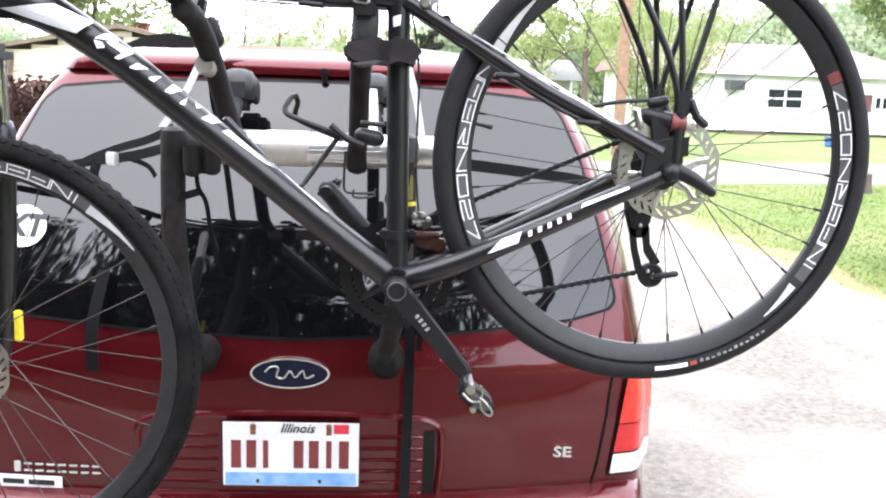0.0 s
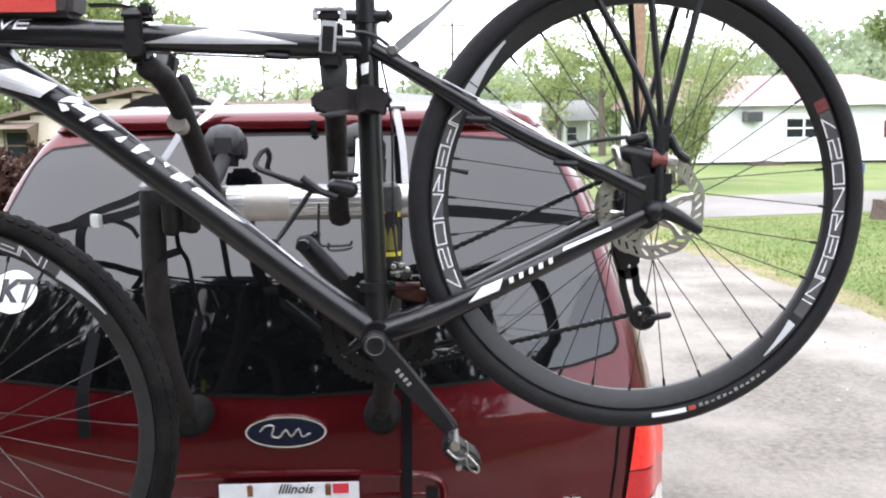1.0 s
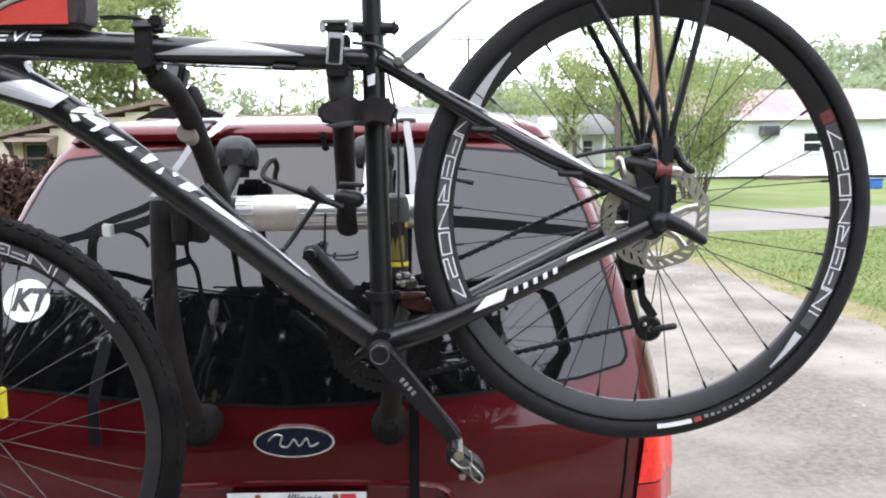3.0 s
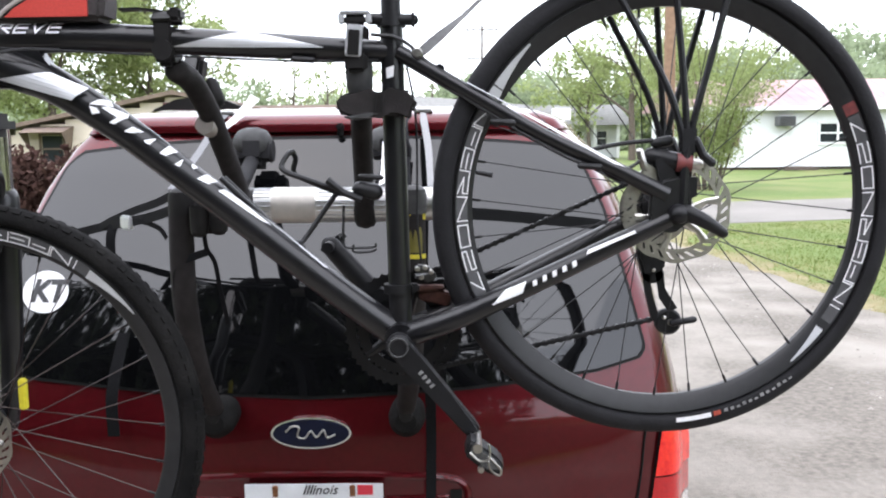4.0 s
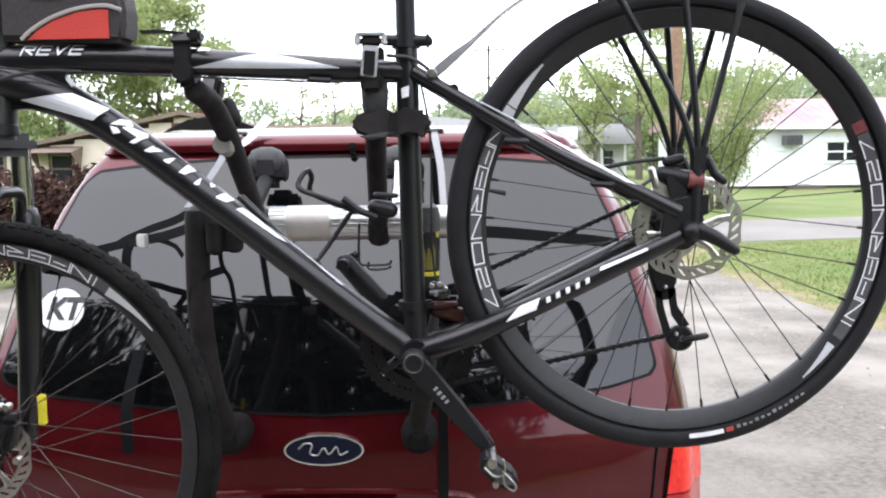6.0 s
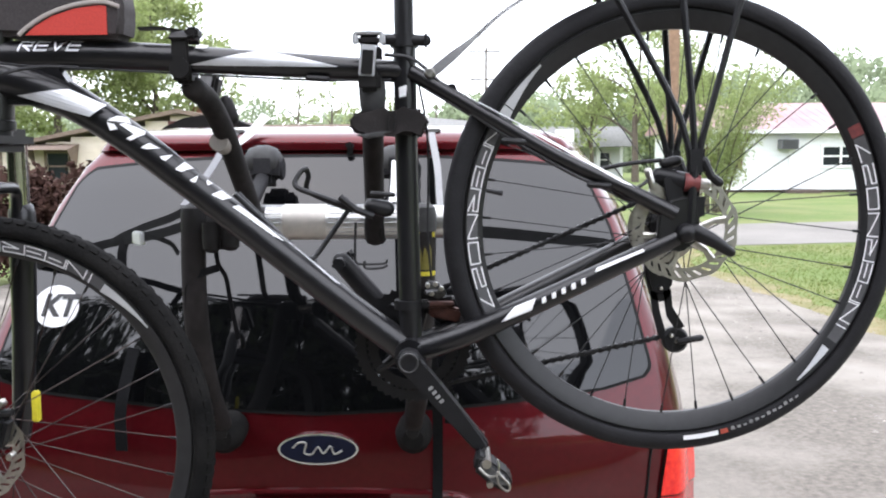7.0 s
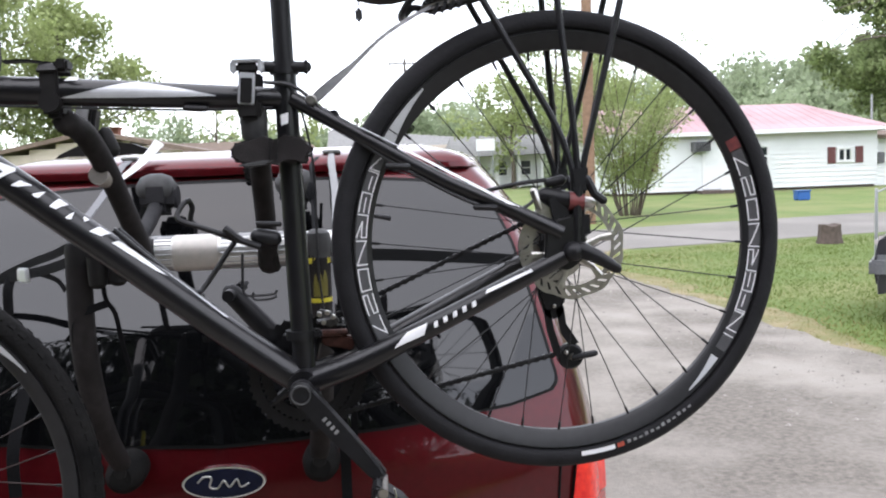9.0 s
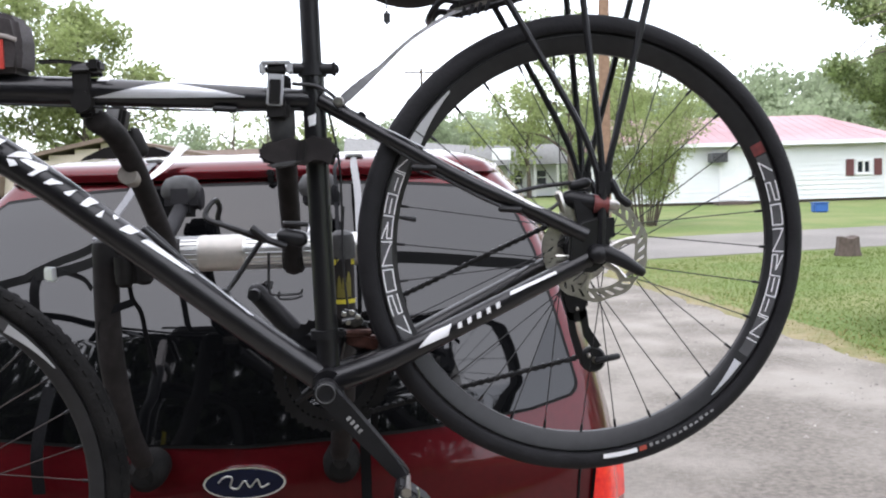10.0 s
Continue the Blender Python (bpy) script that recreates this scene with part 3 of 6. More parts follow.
# fairing on the roof
fair = [(-0.76, 1.79), (-0.71, 1.835), (-0.64, 1.866), (-0.56, 1.878), (-0.47, 1.864), (-0.38, 1.828), (-0.34, 1.79)]
single("roof_fairing", prism(fair, 1.2, 1.26), PLASTIC, "black curved wind fairing on the van roof", "roof fairing")


# ---- bicycle ----
def b(x, z, dy=0.0):
    """A point of the bicycle: dy from its middle plane, minus towards its left side."""
    return (x, -0.552 + 0.03 * (x - 0.2) + dy, z)


bike = thing("bicycle", b(0.15, 1.26), "matt black hybrid bicycle with white decals, hung on the rack", "bicycle")
top_tube = part("top_tube", tube(glide([b(-0.385, 1.872), b(-0.2, 1.873), b(0.0, 1.862), b(0.225, 1.848)], 5), [0.024, 0.021, 0.0195, 0.0165], 16), PAINT_BLACK, bike)
down_tube = part("down_tube", tube(glide([b(-0.385, 1.846), b(-0.302, 1.818), b(-0.251, 1.792), b(-0.171, 1.737), b(-0.107, 1.686), b(-0.016, 1.614), b(0.123, 1.502), b(0.230, 1.420)], 5), [0.031, 0.029, 0.0265, 0.0245, 0.0232, 0.0228, 0.0228, 0.023], 20), PAINT_BLACK, bike)
seat_tube = part("seat_tube", tube([b(0.236, 1.418), b(0.232, 1.64), b(0.229, 1.885)], 0.0172, 16), PAINT_BLACK, bike)
part("seat_post", tube([b(0.229, 1.87), b(0.226, 2.14)], 0.0148, 16), SATIN_BLACK, bike)
part("seat_collar", join(lathe(b(0.2285, 1.893), [(0.0, -0.009), (0.0215, -0.009), (0.0215, 0.009), (0.0, 0.009)], 20, "z"), tube([b(0.20, 1.895, -0.01), b(0.262, 1.893, -0.01)], 0.0085, 10, round_ends=True), box(b(0.262, 1.893, -0.01), (0.012, 0.02, 0.02), None, 0.004)), SATIN_BLACK, bike)
part("head_tube", tube([b(-0.392, 1.775), b(-0.388, 1.80), b(-0.384, 1.90), b(-0.382, 1.955)], [0.029, 0.026, 0.025, 0.028], 18), PAINT_BLACK, bike)
part("headset_cup", lathe(b(-0.3925, 1.768), [(0.0, -0.006), (0.031, -0.006), (0.031, 0.008), (0.027, 0.012)], 24, "z"), SATIN_BLACK, bike)
part("stem", join(tube([b(-0.382, 1.955), b(-0.379, 2.02)], 0.021, 16), tube([b(-0.38, 2.0), b(-0.46, 2.02)], 0.018, 14)), SATIN_BLACK, bike)
part("gusset", prism([(-0.365, 1.86), (-0.29, 1.858), (-0.27, 1.83), (-0.33, 1.80), (-0.37, 1.80)], b(-0.33, 0)[1] - 0.013, b(-0.33, 0)[1] + 0.013), PAINT_BLACK, bike)
for s in (-1, 1):
    part("seat_stay", tube(glide([b(0.24, 1.847, s * 0.012), b(0.335, 1.790, s * 0.035), b(0.45, 1.722, s * 0.058), b(0.550, 1.674, s * 0.064), b(0.628, 1.634, s * 0.068)], 5), [0.0115, 0.0105, 0.0098, 0.0105, 0.013], 12), PAINT_BLACK, bike)
    part("chain_stay", tube(glide([b(0.247, 1.423, s * 0.02), b(0.33, 1.455, s * 0.038), b(0.45, 1.512, s * 0.055), b(0.56, 1.565, s * 0.064), b(0.632, 1.599, s * 0.068)], 5), [0.019, 0.0175, 0.0155, 0.014, 0.013], 12), PAINT_BLACK, bike)
    part("dropout", prism([(0.600, 1.585), (0.638, 1.578), (0.664, 1.598), (0.662, 1.640), (0.650, 1.662), (0.622, 1.656), (0.604, 1.64)], b(0.625, 0, s * 0.068)[1] - 0.007, b(0.625, 0, s * 0.068)[1] + 0.007, 0.003), PAINT_BLACK, bike)
part("bottom_bracket", tube([b(0.236, 1.418, -0.037), b(0.236, 1.418, 0.037)], 0.0245, 24), PAINT_BLACK, bike)
part("seat_tube_band", join(lathe(b(0.2315, 1.492), [(0.0, -0.007), (0.0215, -0.007), (0.0215, 0.007), (0.0, 0.007)], 20, "z"), box(b(0.258, 1.492), (0.014, 0.014, 0.014), None, 0.003)), SATIN_BLACK, bike)
part("rear_bridge", tube([b(0.30, 1.82, -0.03), b(0.30, 1.82, 0.03)], 0.008, 8), PAINT_BLACK, bike)

# cranks, pedal, chainring, gears
bx, bz = 0.236, 1.418
ex, ez = 0.349, 1.283
ux, uz = (ex - bx) / math.hypot(ex - bx, ez - bz), (ez - bz) / math.hypot(ex - bx, ez - bz)
arm_line = lambda f, v: (bx + (ex - bx) * f - uz * v, bz + (ez - bz) * f + ux * v)
crank_edge = [arm_line(f, v) for f, v in ((-0.10, 0.007), (-0.08, 0.015), (0.03, 0.0185), (0.2, 0.0150), (0.55, 0.0132), (0.92, 0.0122), (1.0, 0.009), (1.03, 0.0), (1.0, -0.009), (0.92, -0.0122), (0.55, -0.0132), (0.2, -0.0150), (0.03, -0.0185), (-0.08, -0.015), (-0.10, -0.007))]
crank = part("left_crank", prism(crank_edge, b(bx, 0, -0.082)[1], b(bx, 0, -0.058)[1], 0.0045), SATIN_BLACK, bike, "black left crank arm")
part("crank_bolt", lathe(b(bx, bz, -0.082), [(0.0, -0.002), (0.011, -0.003), (0.0135, 0.0), (0.0185, 0.002), (0.0185, 0.02)], 24), SATIN_BLACK, crank)
part("bolt_ring", lathe(b(bx, bz, -0.0855), [(0.0125, 0.0), (0.0138, -0.0012), (0.0150, 0.001)], 28), RACK_CAP, crank)
m = Matrix.Translation((bx + 0.42 * (ex - bx), b(bx, 0, -0.0828)[1], bz + 0.42 * (ez - bz))) @ Matrix.Rotation(math.atan2(-(ez - bz), ex - bx), 4, "Y")
for k in range(4):
    part("crank_mark", box((0, 0, 0), (0.0042, 0.0015, 0.0070), m @ Matrix.Translation((-0.024 + k * 0.0085, 0, 0))), PLASTIC_GREY, crank)
pd = b(0.358, 1.265, -0.112)
pedal = part("pedal", tube([b(ex, ez, -0.07), b(ex, ez, -0.14)], 0.007, 10), STEEL, bike, "worn clipless pedal with silver spring clip")
mp = Matrix.Translation(pd) @ Matrix.Rotation(radians(36), 4, "Y")
body_side = [(-0.034, 0.008), (-0.027, 0.014), (0.020, 0.013), (0.034, 0.004), (0.031, -0.010), (0.012, -0.015), (-0.026, -0.012)]
part("body", moved(prism(body_side, -0.022, 0.022, 0.004), mp), SATIN_BLACK, pedal, "scuffed dark metal pedal body", smooth=30)
part("plate", moved(prism([(-0.026, 0.009), (0.016, 0.009), (0.026, 0.0), (0.010, -0.009), (-0.022, -0.007)], -0.0245, -0.021, 0.001), mp), PEDAL_DARK, pedal, smooth=30)
wire = lambda *q: moved(tube(glide([(x, y, z) for x, y, z in q], 4), 0.0016, 6, round_ends=True), mp)
part("clip_wire", join(wire((-0.008, -0.022, 0.022), (0.0, -0.024, 0.014), (0.004, -0.025, 0.004), (-0.006, -0.025, -0.004), (-0.022, -0.025, -0.002)),
     wire((0.002, -0.025, 0.008), (0.014, -0.025, 0.006), (0.028, -0.025, 0.002), (0.030, -0.025, -0.006), (0.016, -0.025, -0.006), (0.006, -0.025, 0.002))), STEEL, pedal, "bright spring wire")
part("spindle_nut", moved(lathe((0.004, -0.026, -0.013), [(0, -0.003), (0.0045, -0.003), (0.005, 0.004)], 10), mp), STEEL, pedal)
rx, rz = 0.118, 1.549
part("right_crank", tube([b(bx, bz, 0.062), b(rx, rz, 0.085)], [0.020, 0.0165], 14, flat=0.6, round_ends=True), SATIN_BLACK, bike)
part("right_pedal", join(tube([b(rx, rz, 0.07), b(rx, rz, 0.15)], 0.008, 10), box(b(rx, rz, 0.125), (0.042, 0.05, 0.016), Matrix.Rotation(radians(-30), 4, "Y"), 0.005), tube([b(rx, rz, 0.05), b(rx, rz, 0.072)], 0.0095, 12)), SATIN_BLACK, bike)
for r, y in ((0.092, 0.048), (0.072, 0.042)):
    teeth = []
    for k in range(88):
        rr = r + (0.0035 if k % 2 else -0.0015)
        teeth.append((rr, 2 * math.pi * k / 88))
    outer = [b(bx + q * math.cos(a), bz + q * math.sin(a), y) for q, a in teeth]
    inner = [b(bx + (r - 0.016) * math.cos(a), bz + (r - 0.016) * math.sin(a), y) for q, a in teeth]
    n = len(outer)
    part("chainring", (outer + inner, [(i, (i + 1) % n, (i + 1) % n + n, i + n) for i in range(n)]), SATIN_BLACK, bike, smooth=0)
part("chainring_spider", join(*[tube([b(bx, bz, 0.05), b(bx + 0.07 * math.cos(a), bz + 0.07 * math.sin(a), 0.046)], [0.012, 0.006], 8) for a in np.linspace(0, 2 * math.pi, 6)[:5]]), SATIN_BLACK, bike)
hx, hz = 0.633, 1.607
cass = []
for k in range(7):
    r = 0.056 - 0.0055 * k
    cass.append(lathe(b(hx, hz, 0.028 + 0.0045 * k), [(max(0.018, r - 0.011), -0.001), (r, -0.001), (r, 0.001), (max(0.018, r - 0.011), 0.001)], 36))
for cog in cass:
    part("cog", cog, STEEL, bike, "steel gear sprocket", smooth=30)


def chain(p, q, name="chain"):
    P, Q = Vector(p), Vector(q)
    n = int((Q - P).length / 0.0127)
    d = (Q - P) / n
    geo = []
    for k in range(n):
        a, c = P + d * k, P + d * (k + 1)
        w = 0.0034 if k % 2 else 0.0022
        geo.append(lathe(a, [(0.0, -0.0038), (0.0046, -0.0036), (0.0046, 0.0036), (0.0, 0.0038)], 10))
        geo += [tube([a + Vector((0, s, 0)), (a + c) / 2 + Vector((0, s, 0)), c + Vector((0, s, 0))], [0.0042, 0.0027, 0.0042], 6, flat=0.3, up=(0, 0, 1)) for s in (-w, w)]
    part(name, join(*geo), SATIN_BLACK, bike, smooth=0)


chain(b(bx + 0.03, bz + 0.085, 0.045), b(hx - 0.025, hz + 0.045, 0.045))
chain(b(bx + 0.06, bz - 0.062, 0.045), b(0.655, 1.432, 0.045))
dl = b(0.64, 0, 0.04)[1]
derailleur = part("rear_derailleur", prism([(0.608, 1.575), (0.640, 1.577), (0.655, 1.545), (0.652, 1.509), (0.636, 1.498), (0.618, 1.500), (0.609, 1.530)], dl - 0.004, dl + 0.016, 0.004), SATIN_BLACK, bike, "black rear derailleur", smooth=30)
part("cage_plate", prism([(0.617, 1.506), (0.628, 1.503), (0.634, 1.470), (0.643, 1.440), (0.640, 1.420), (0.632, 1.432), (0.622, 1.470)], dl, dl + 0.004), SATIN_BLACK, derailleur)
part("cage_plate", prism([(0.638, 1.503), (0.651, 1.506), (0.654, 1.478), (0.674, 1.446), (0.660, 1.440), (0.645, 1.462)], dl, dl + 0.004), SATIN_BLACK, derailleur)
part("guide_wheel", lathe((0.660, dl + 0.006, 1.424), [(0.0, -0.008), (0.018, -0.008), (0.0215, -0.004), (0.0215, 0.004), (0.0, 0.008)], 22), SATIN_BLACK, derailleur)
part("guide_wheel", lathe((0.634, dl + 0.006, 1.503), [(0.0, -0.006), (0.0165, -0.006), (0.0165, 0.006), (0.0, 0.006)], 20), SATIN_BLACK, derailleur)
part("tension_lever", tube([(0.664, dl - 0.01, 1.424), (0.697, dl - 0.012, 1.430)], 0.0055, 8, round_ends=True), SATIN_BLACK, derailleur)
for x, z, r in ((0.641, 1.556, 0.0042), (0.631, 1.533, 0.0035), (0.634, 1.509, 0.0028), (0.652, 1.432, 0.003), (0.662, 1.424, 0.0045)):
    part("bolt", lathe((x, dl - 0.004, z), [(0, -0.004), (r, -0.003), (r * 1.2, 0.003)], 10), STEEL, derailleur)
part("front_derailleur", join(box(b(0.288, 1.474, 0.03), (0.05, 0.02, 0.022), Matrix.Rotation(radians(14), 4, "Y"), 0.003), tube([b(0.262, 1.49, 0.01), b(0.30, 1.486, 0.03)], 0.006, 8)), COPPER, bike, "worn copper-coloured front derailleur")
linkage = part("derailleur_linkage", join(box(b(0.270, 1.519, 0.012), (0.024, 0.016, 0.012), Matrix.Rotation(radians(12), 4, "Y"), 0.003), box(b(0.280, 1.506, 0.018), (0.020, 0.014, 0.014), Matrix.Rotation(radians(-20), 4, "Y"), 0.003), tube([b(0.258, 1.510, 0), b(0.286, 1.513, 0.01)], 0.004, 8)), PEDAL_DARK, bike)
for x, z in ((0.262, 1.521), (0.274, 1.523), (0.283, 1.516), (0.268, 1.508)):
    part("bolt", lathe(b(x, z, 0.0), [(0, -0.004), (0.0035, -0.0035), (0.0042, 0.001)], 10), STEEL, linkage)


# ---- wheels ----
def wheel_point(cx, cz, yaw, u, h, w):
    """A point of a wheel that stands turned by yaw: u across, h along the axle (minus to the left side), w up."""
    c = b(cx, cz)
    return (c[0] + u * math.cos(yaw) - h * math.sin(yaw), c[1] + u * math.sin(yaw) + h * math.cos(yaw), c[2] + w)


def wheel(name, cx, cz, R, yaw, phase, spoke_mat, tread, disc):
    """A bicycle wheel: a deep rim with tyre, hub, spokes and brake rotor as its parts; disc is (x, z, radius) of the rotor."""
    k = R / 0.345
    turned = lambda geo: ([wheel_point(cx, cz, yaw, *p) for p in geo[0]], geo[1])
    flat = lambda r, a, h=0.0: wheel_point(cx, cz, yaw, r * math.cos(a), h, r * math.sin(a))
    o = (0, 0, 0)
    rim = part(name, turned(lathe(o, [(0.2865 * k, -0.004), (0.2865 * k, 0.004), (0.2905 * k, 0.0082), (0.3125 * k, 0.0135), (0.3135 * k, 0.0085), (0.3175 * k, 0.008), (0.3175 * k, -0.008), (0.3135 * k, -0.0085), (0.3125 * k, -0.0135), (0.2905 * k, -0.0082), (0.2865 * k, -0.004)], 144)), RIM_BLACK, bike, "black deep-section rim")
    w = 0.0205
    prof = [(0.3162 * k, -0.0095), (0.3178 * k, -0.0160), (0.323 * k, -0.0195), (0.331 * k, -w * 0.92), (0.338 * k, -0.0155), (0.3432 * k, -0.0085), (0.345 * k, 0.0), (0.3432 * k, 0.0085), (0.338 * k, 0.0155), (0.331 * k, w * 0.92), (0.323 * k, 0.0195), (0.3178 * k, 0.0160), (0.3162 * k, 0.0095)]
    part("tyre", turned(lathe(o, prof, 144)), tread, rim, "black slick tyre")
    part("hub", turned(lathe(o, [(0.0, -0.062), (0.012, -0.062), (0.014, -0.045), (0.027, -0.036), (0.027, -0.031), (0.0145, -0.025), (0.0135, 0.02), (0.027, 0.028), (0.027, 0.033), (0.014, 0.037), (0.012, 0.062), (0.0, 0.062)], 24)), SATIN_BLACK, rim)
    for i in range(32):
        side = -1 if i % 2 else 1
        a_r = 2 * math.pi * i / 32 + phase
        lead = radians(62) * (-1 if ((i + 1) // 2) % 2 else 1)
        p, q = flat(0.0255, a_r + lead, side * 0.0335), flat(0.2875 * k, a_r, side * 0.003)
        part("spoke", tube([p, q], 0.00095, 5), spoke_mat, rim, smooth=0)
        part("nipple", tube([Vector(q) * 0.955 + Vector(p) * 0.045, q], 0.0022, 6), SATIN_BLACK, rim, smooth=0)
    # rotor with slanting slots, on the left
    dx, dz, dr = disc
    f = dr / 0.080
    y = -0.056
    on_disc = lambda r, a: (dx + r * f * math.cos(a), b(cx, cz)[1] + y, dz + r * f * math.sin(a))
    V, F = [], []
    n = 90
    for j in range(n):
        a = 2 * math.pi * j / n
        for r in (0.0600, 0.0655, 0.0750, 0.0800 + 0.0016 * math.cos(a * 10)):
            V.append(on_disc(r, a + 14 * (r - 0.06)))
    for j in range(n):
        j2 = (j + 1) % n
        for i in range(3):
            if i == 1 and j % 3 == 0:
                continue
            F.append((j * 4 + i, j * 4 + i + 1, j2 * 4 + i + 1, j2 * 4 + i))
    part("brake_rotor", (V, F), STEEL, rim, "slotted steel brake rotor", smooth=0)
    part("rotor_hub", ([on_disc(r, 2 * math.pi * j / 24) for j in range(24) for r in (0.014, 0.026)], [(2 * j, 2 * j + 1, (2 * j + 3) % 48, (2 * j + 2) % 48) for j in range(24)]), STEEL, rim, smooth=0)
    for a in np.linspace(0, 2 * math.pi, 7)[:6]:
        part("rotor_arm", tube([on_disc(0.022, a), on_disc(0.045, a + 0.25), on_disc(0.063, a + 0.2)], [0.007, 0.0045, 0.0065], 6, flat=0.25, up=(0, 0, 1)), STEEL, rim, smooth=0)
        part("rotor_bolt", lathe(on_disc(0.020, a + 0.5), [(0.0, -0.003), (0.0035, -0.003), (0.0042, 0.0)], 8), SATIN_BLACK, rim)
    return rim


# strokes of upright characters in a box one wide and one high
STROKES = {
    "I": [(0.5, 0, 0.5, 1)], "N": [(0, 0, 0, 1), (0, 1, 1, 0), (1, 0, 1, 1)], "F": [(0, 0, 0, 1), (0, 1, 1, 1), (0.25, 0.5, 0.9, 0.5)],
    "E": [(0, 0, 0, 1), (0, 1, 1, 1), (0.25, 0.5, 1, 0.5), (0, 0, 1, 0)], "R": [(0, 0, 0, 1), (0, 1, 1, 1), (1, 1, 1, 0.5), (1, 0.5, 0.3, 0.5), (0.3, 0.5, 1, 0)],
    "O": [(0, 0, 0, 1), (0, 1, 1, 1), (1, 1, 1, 0), (1, 0, 0, 0)], "2": [(0, 1, 1, 1), (1, 1, 1, 0.55), (1, 0.55, 0, 0.45), (0, 0.45, 0, 0), (0, 0, 1, 0)],
    "7": [(0, 1, 1, 1), (1, 1, 0.35, 0)], "V": [(0, 1, 0.5, 0), (0.5, 0, 1, 1)],
}


def character(letter, place, weight, aspect):
    """A character's strokes as flat bars; place(u, v) puts a point of its box on a surface; aspect is its width over its height."""
    V, F = [], []
    for x0, y0, x1, y1 in STROKES[letter]:
        dx, dy = (x1 - x0) * aspect, y1 - y0
        L = math.hypot(dx, dy)
        nx, ny = -dy / L * weight / 2, dx / L * weight / 2
        ex, ey = dx / L * weight / 2, dy / L * weight / 2
        m = 4
        o = len(V)
        for i in range(m + 1):
            t = i / m
            x = x0 * aspect + dx * t + (ex if i == m else -ex if i == 0 else 0)
            y = y0 + dy * t + (ey if i == m else -ey if i == 0 else 0)
            V += [place((x + nx) / aspect, y + ny), place((x - nx) / aspect, y - ny)]
        F += [(o + 2 * i, o + 2 * i + 1, o + 2 * i + 3, o + 2 * i + 2) for i in range(m)]
    return V, F


RIM_WORD = (("I", -31.2, 0.6), ("N", -26.6, 2.9), ("F", -20.4, 2.7), ("E", -14.4, 2.7), ("R", -7.9, 3.1), ("N", -0.5, 3.3), ("O", 7.0, 3.0), ("2", 14.0, 2.7), ("7", 20.6, 2.7))


def on_rim(w, a, r, out=0.0):
    """A point on a rim's left face; w is (x, z, radius, yaw), a the angle in degrees."""
    cx, cz, R, yaw = w
    slope = -0.0142 + (0.0053 * (0.313 - r) / 0.0225 if r < 0.313 else 0.0) - out
    return wheel_point(cx, cz, yaw, r * R / 0.345 * math.cos(radians(a)), slope, r * R / 0.345 * math.sin(radians(a)))


def rim_mark(w, a0, a1, r0, r1, taper=False, out=0.0, n=6):
    """A flat mark on the rim's left face from angle a0 to a1."""
    V = []
    for i in range(n + 1):
        f = i / n
        lo = r0 + (r1 - r0) * 0.85 * f if taper else r0
        V += [on_rim(w, a0 + (a1 - a0) * f, r, out) for r in (lo, r1)]
    return V, [(i * 2, i * 2 + 1, i * 2 + 3, i * 2 + 2) for i in range(n)]


def rim_word(rim, w, turn):
    """The rim's word and number, reading round the wheel with their tops towards the hub."""
    part("decal_band", rim_mark(w, turn - 36, turn + 25, 0.2945, 0.3105, n=40), RIM_BAND, rim, smooth=0)
    for letter, a, half in RIM_WORD:
        place = lambda u, v: on_rim(w, turn + a + (2 * u - 1) * half, 0.3095 - 0.0145 * v, 0.0006)
        part("decal", character(letter, place, 0.125, 2 * radians(half) * 0.302 / 0.0145), DECAL, rim, smooth=0)


REAR = (0.642, 1.614, 0.3567, 0.0678)
rear = wheel("rear_wheel", *REAR, radians(8.6), SPOKE, RUBBER, (0.646, 1.612, 0.0790))
rim_word(rear, REAR, 0)
rim_word(rear, REAR, 180.5)
part("decal", rim_mark(REAR, 148, 131, 0.2925, 0.3105, True), SILVER, rear, smooth=0)
part("decal", rim_mark(REAR, -38.5, -51, 0.2955, 0.3075, True, 0.0006), SILVER, rear, smooth=0)
part("decal", rim_mark(REAR, 25.4, 28.8, 0.2935, 0.3115, out=0.0006), KNOB_RED, rear, smooth=0)
for a0, a1, m in ((-87, -77.5, DECAL), (-76.8, -74.8, ORANGE_RED)):
    part("tyre_mark", rim_mark(REAR, a0, a1, 0.3190, 0.3260, out=0.0068), m, rear, smooth=0)
for k in range(12):
    a0 = -73.8 + 1.75 * k
    h = 0.0012 * (k % 3)
    part("tyre_mark", rim_mark(REAR, a0, a0 + 1.0, 0.3190 + h, 0.3245, out=0.0068, n=1), PLASTIC_GREY, rear, smooth=0)
va = radians(169.4)
part("valve", tube([wheel_point(*REAR[:2], REAR[3], 0.2955 * math.cos(va), 0, 0.2955 * math.sin(va)), wheel_point(*REAR[:2], REAR[3], 0.270 * math.cos(va), 0, 0.270 * math.sin(va))], [0.003, 0.0042, 0.0042], 8), SATIN_BLACK, rear)

fx, fz = -0.421, 1.283
FRONT = (fx, fz, 0.350, 0.0)
front = wheel("front_wheel", *FRONT, 0.0, SPOKE_BRIGHT, RUBBER_DUSTY, (fx, fz, 0.0790))
rim_word(front, FRONT, 87.5)
part("decal", rim_mark(FRONT, 52, 35, 0.293, 0.3085, True, 0.0006), SILVER, front, smooth=0)
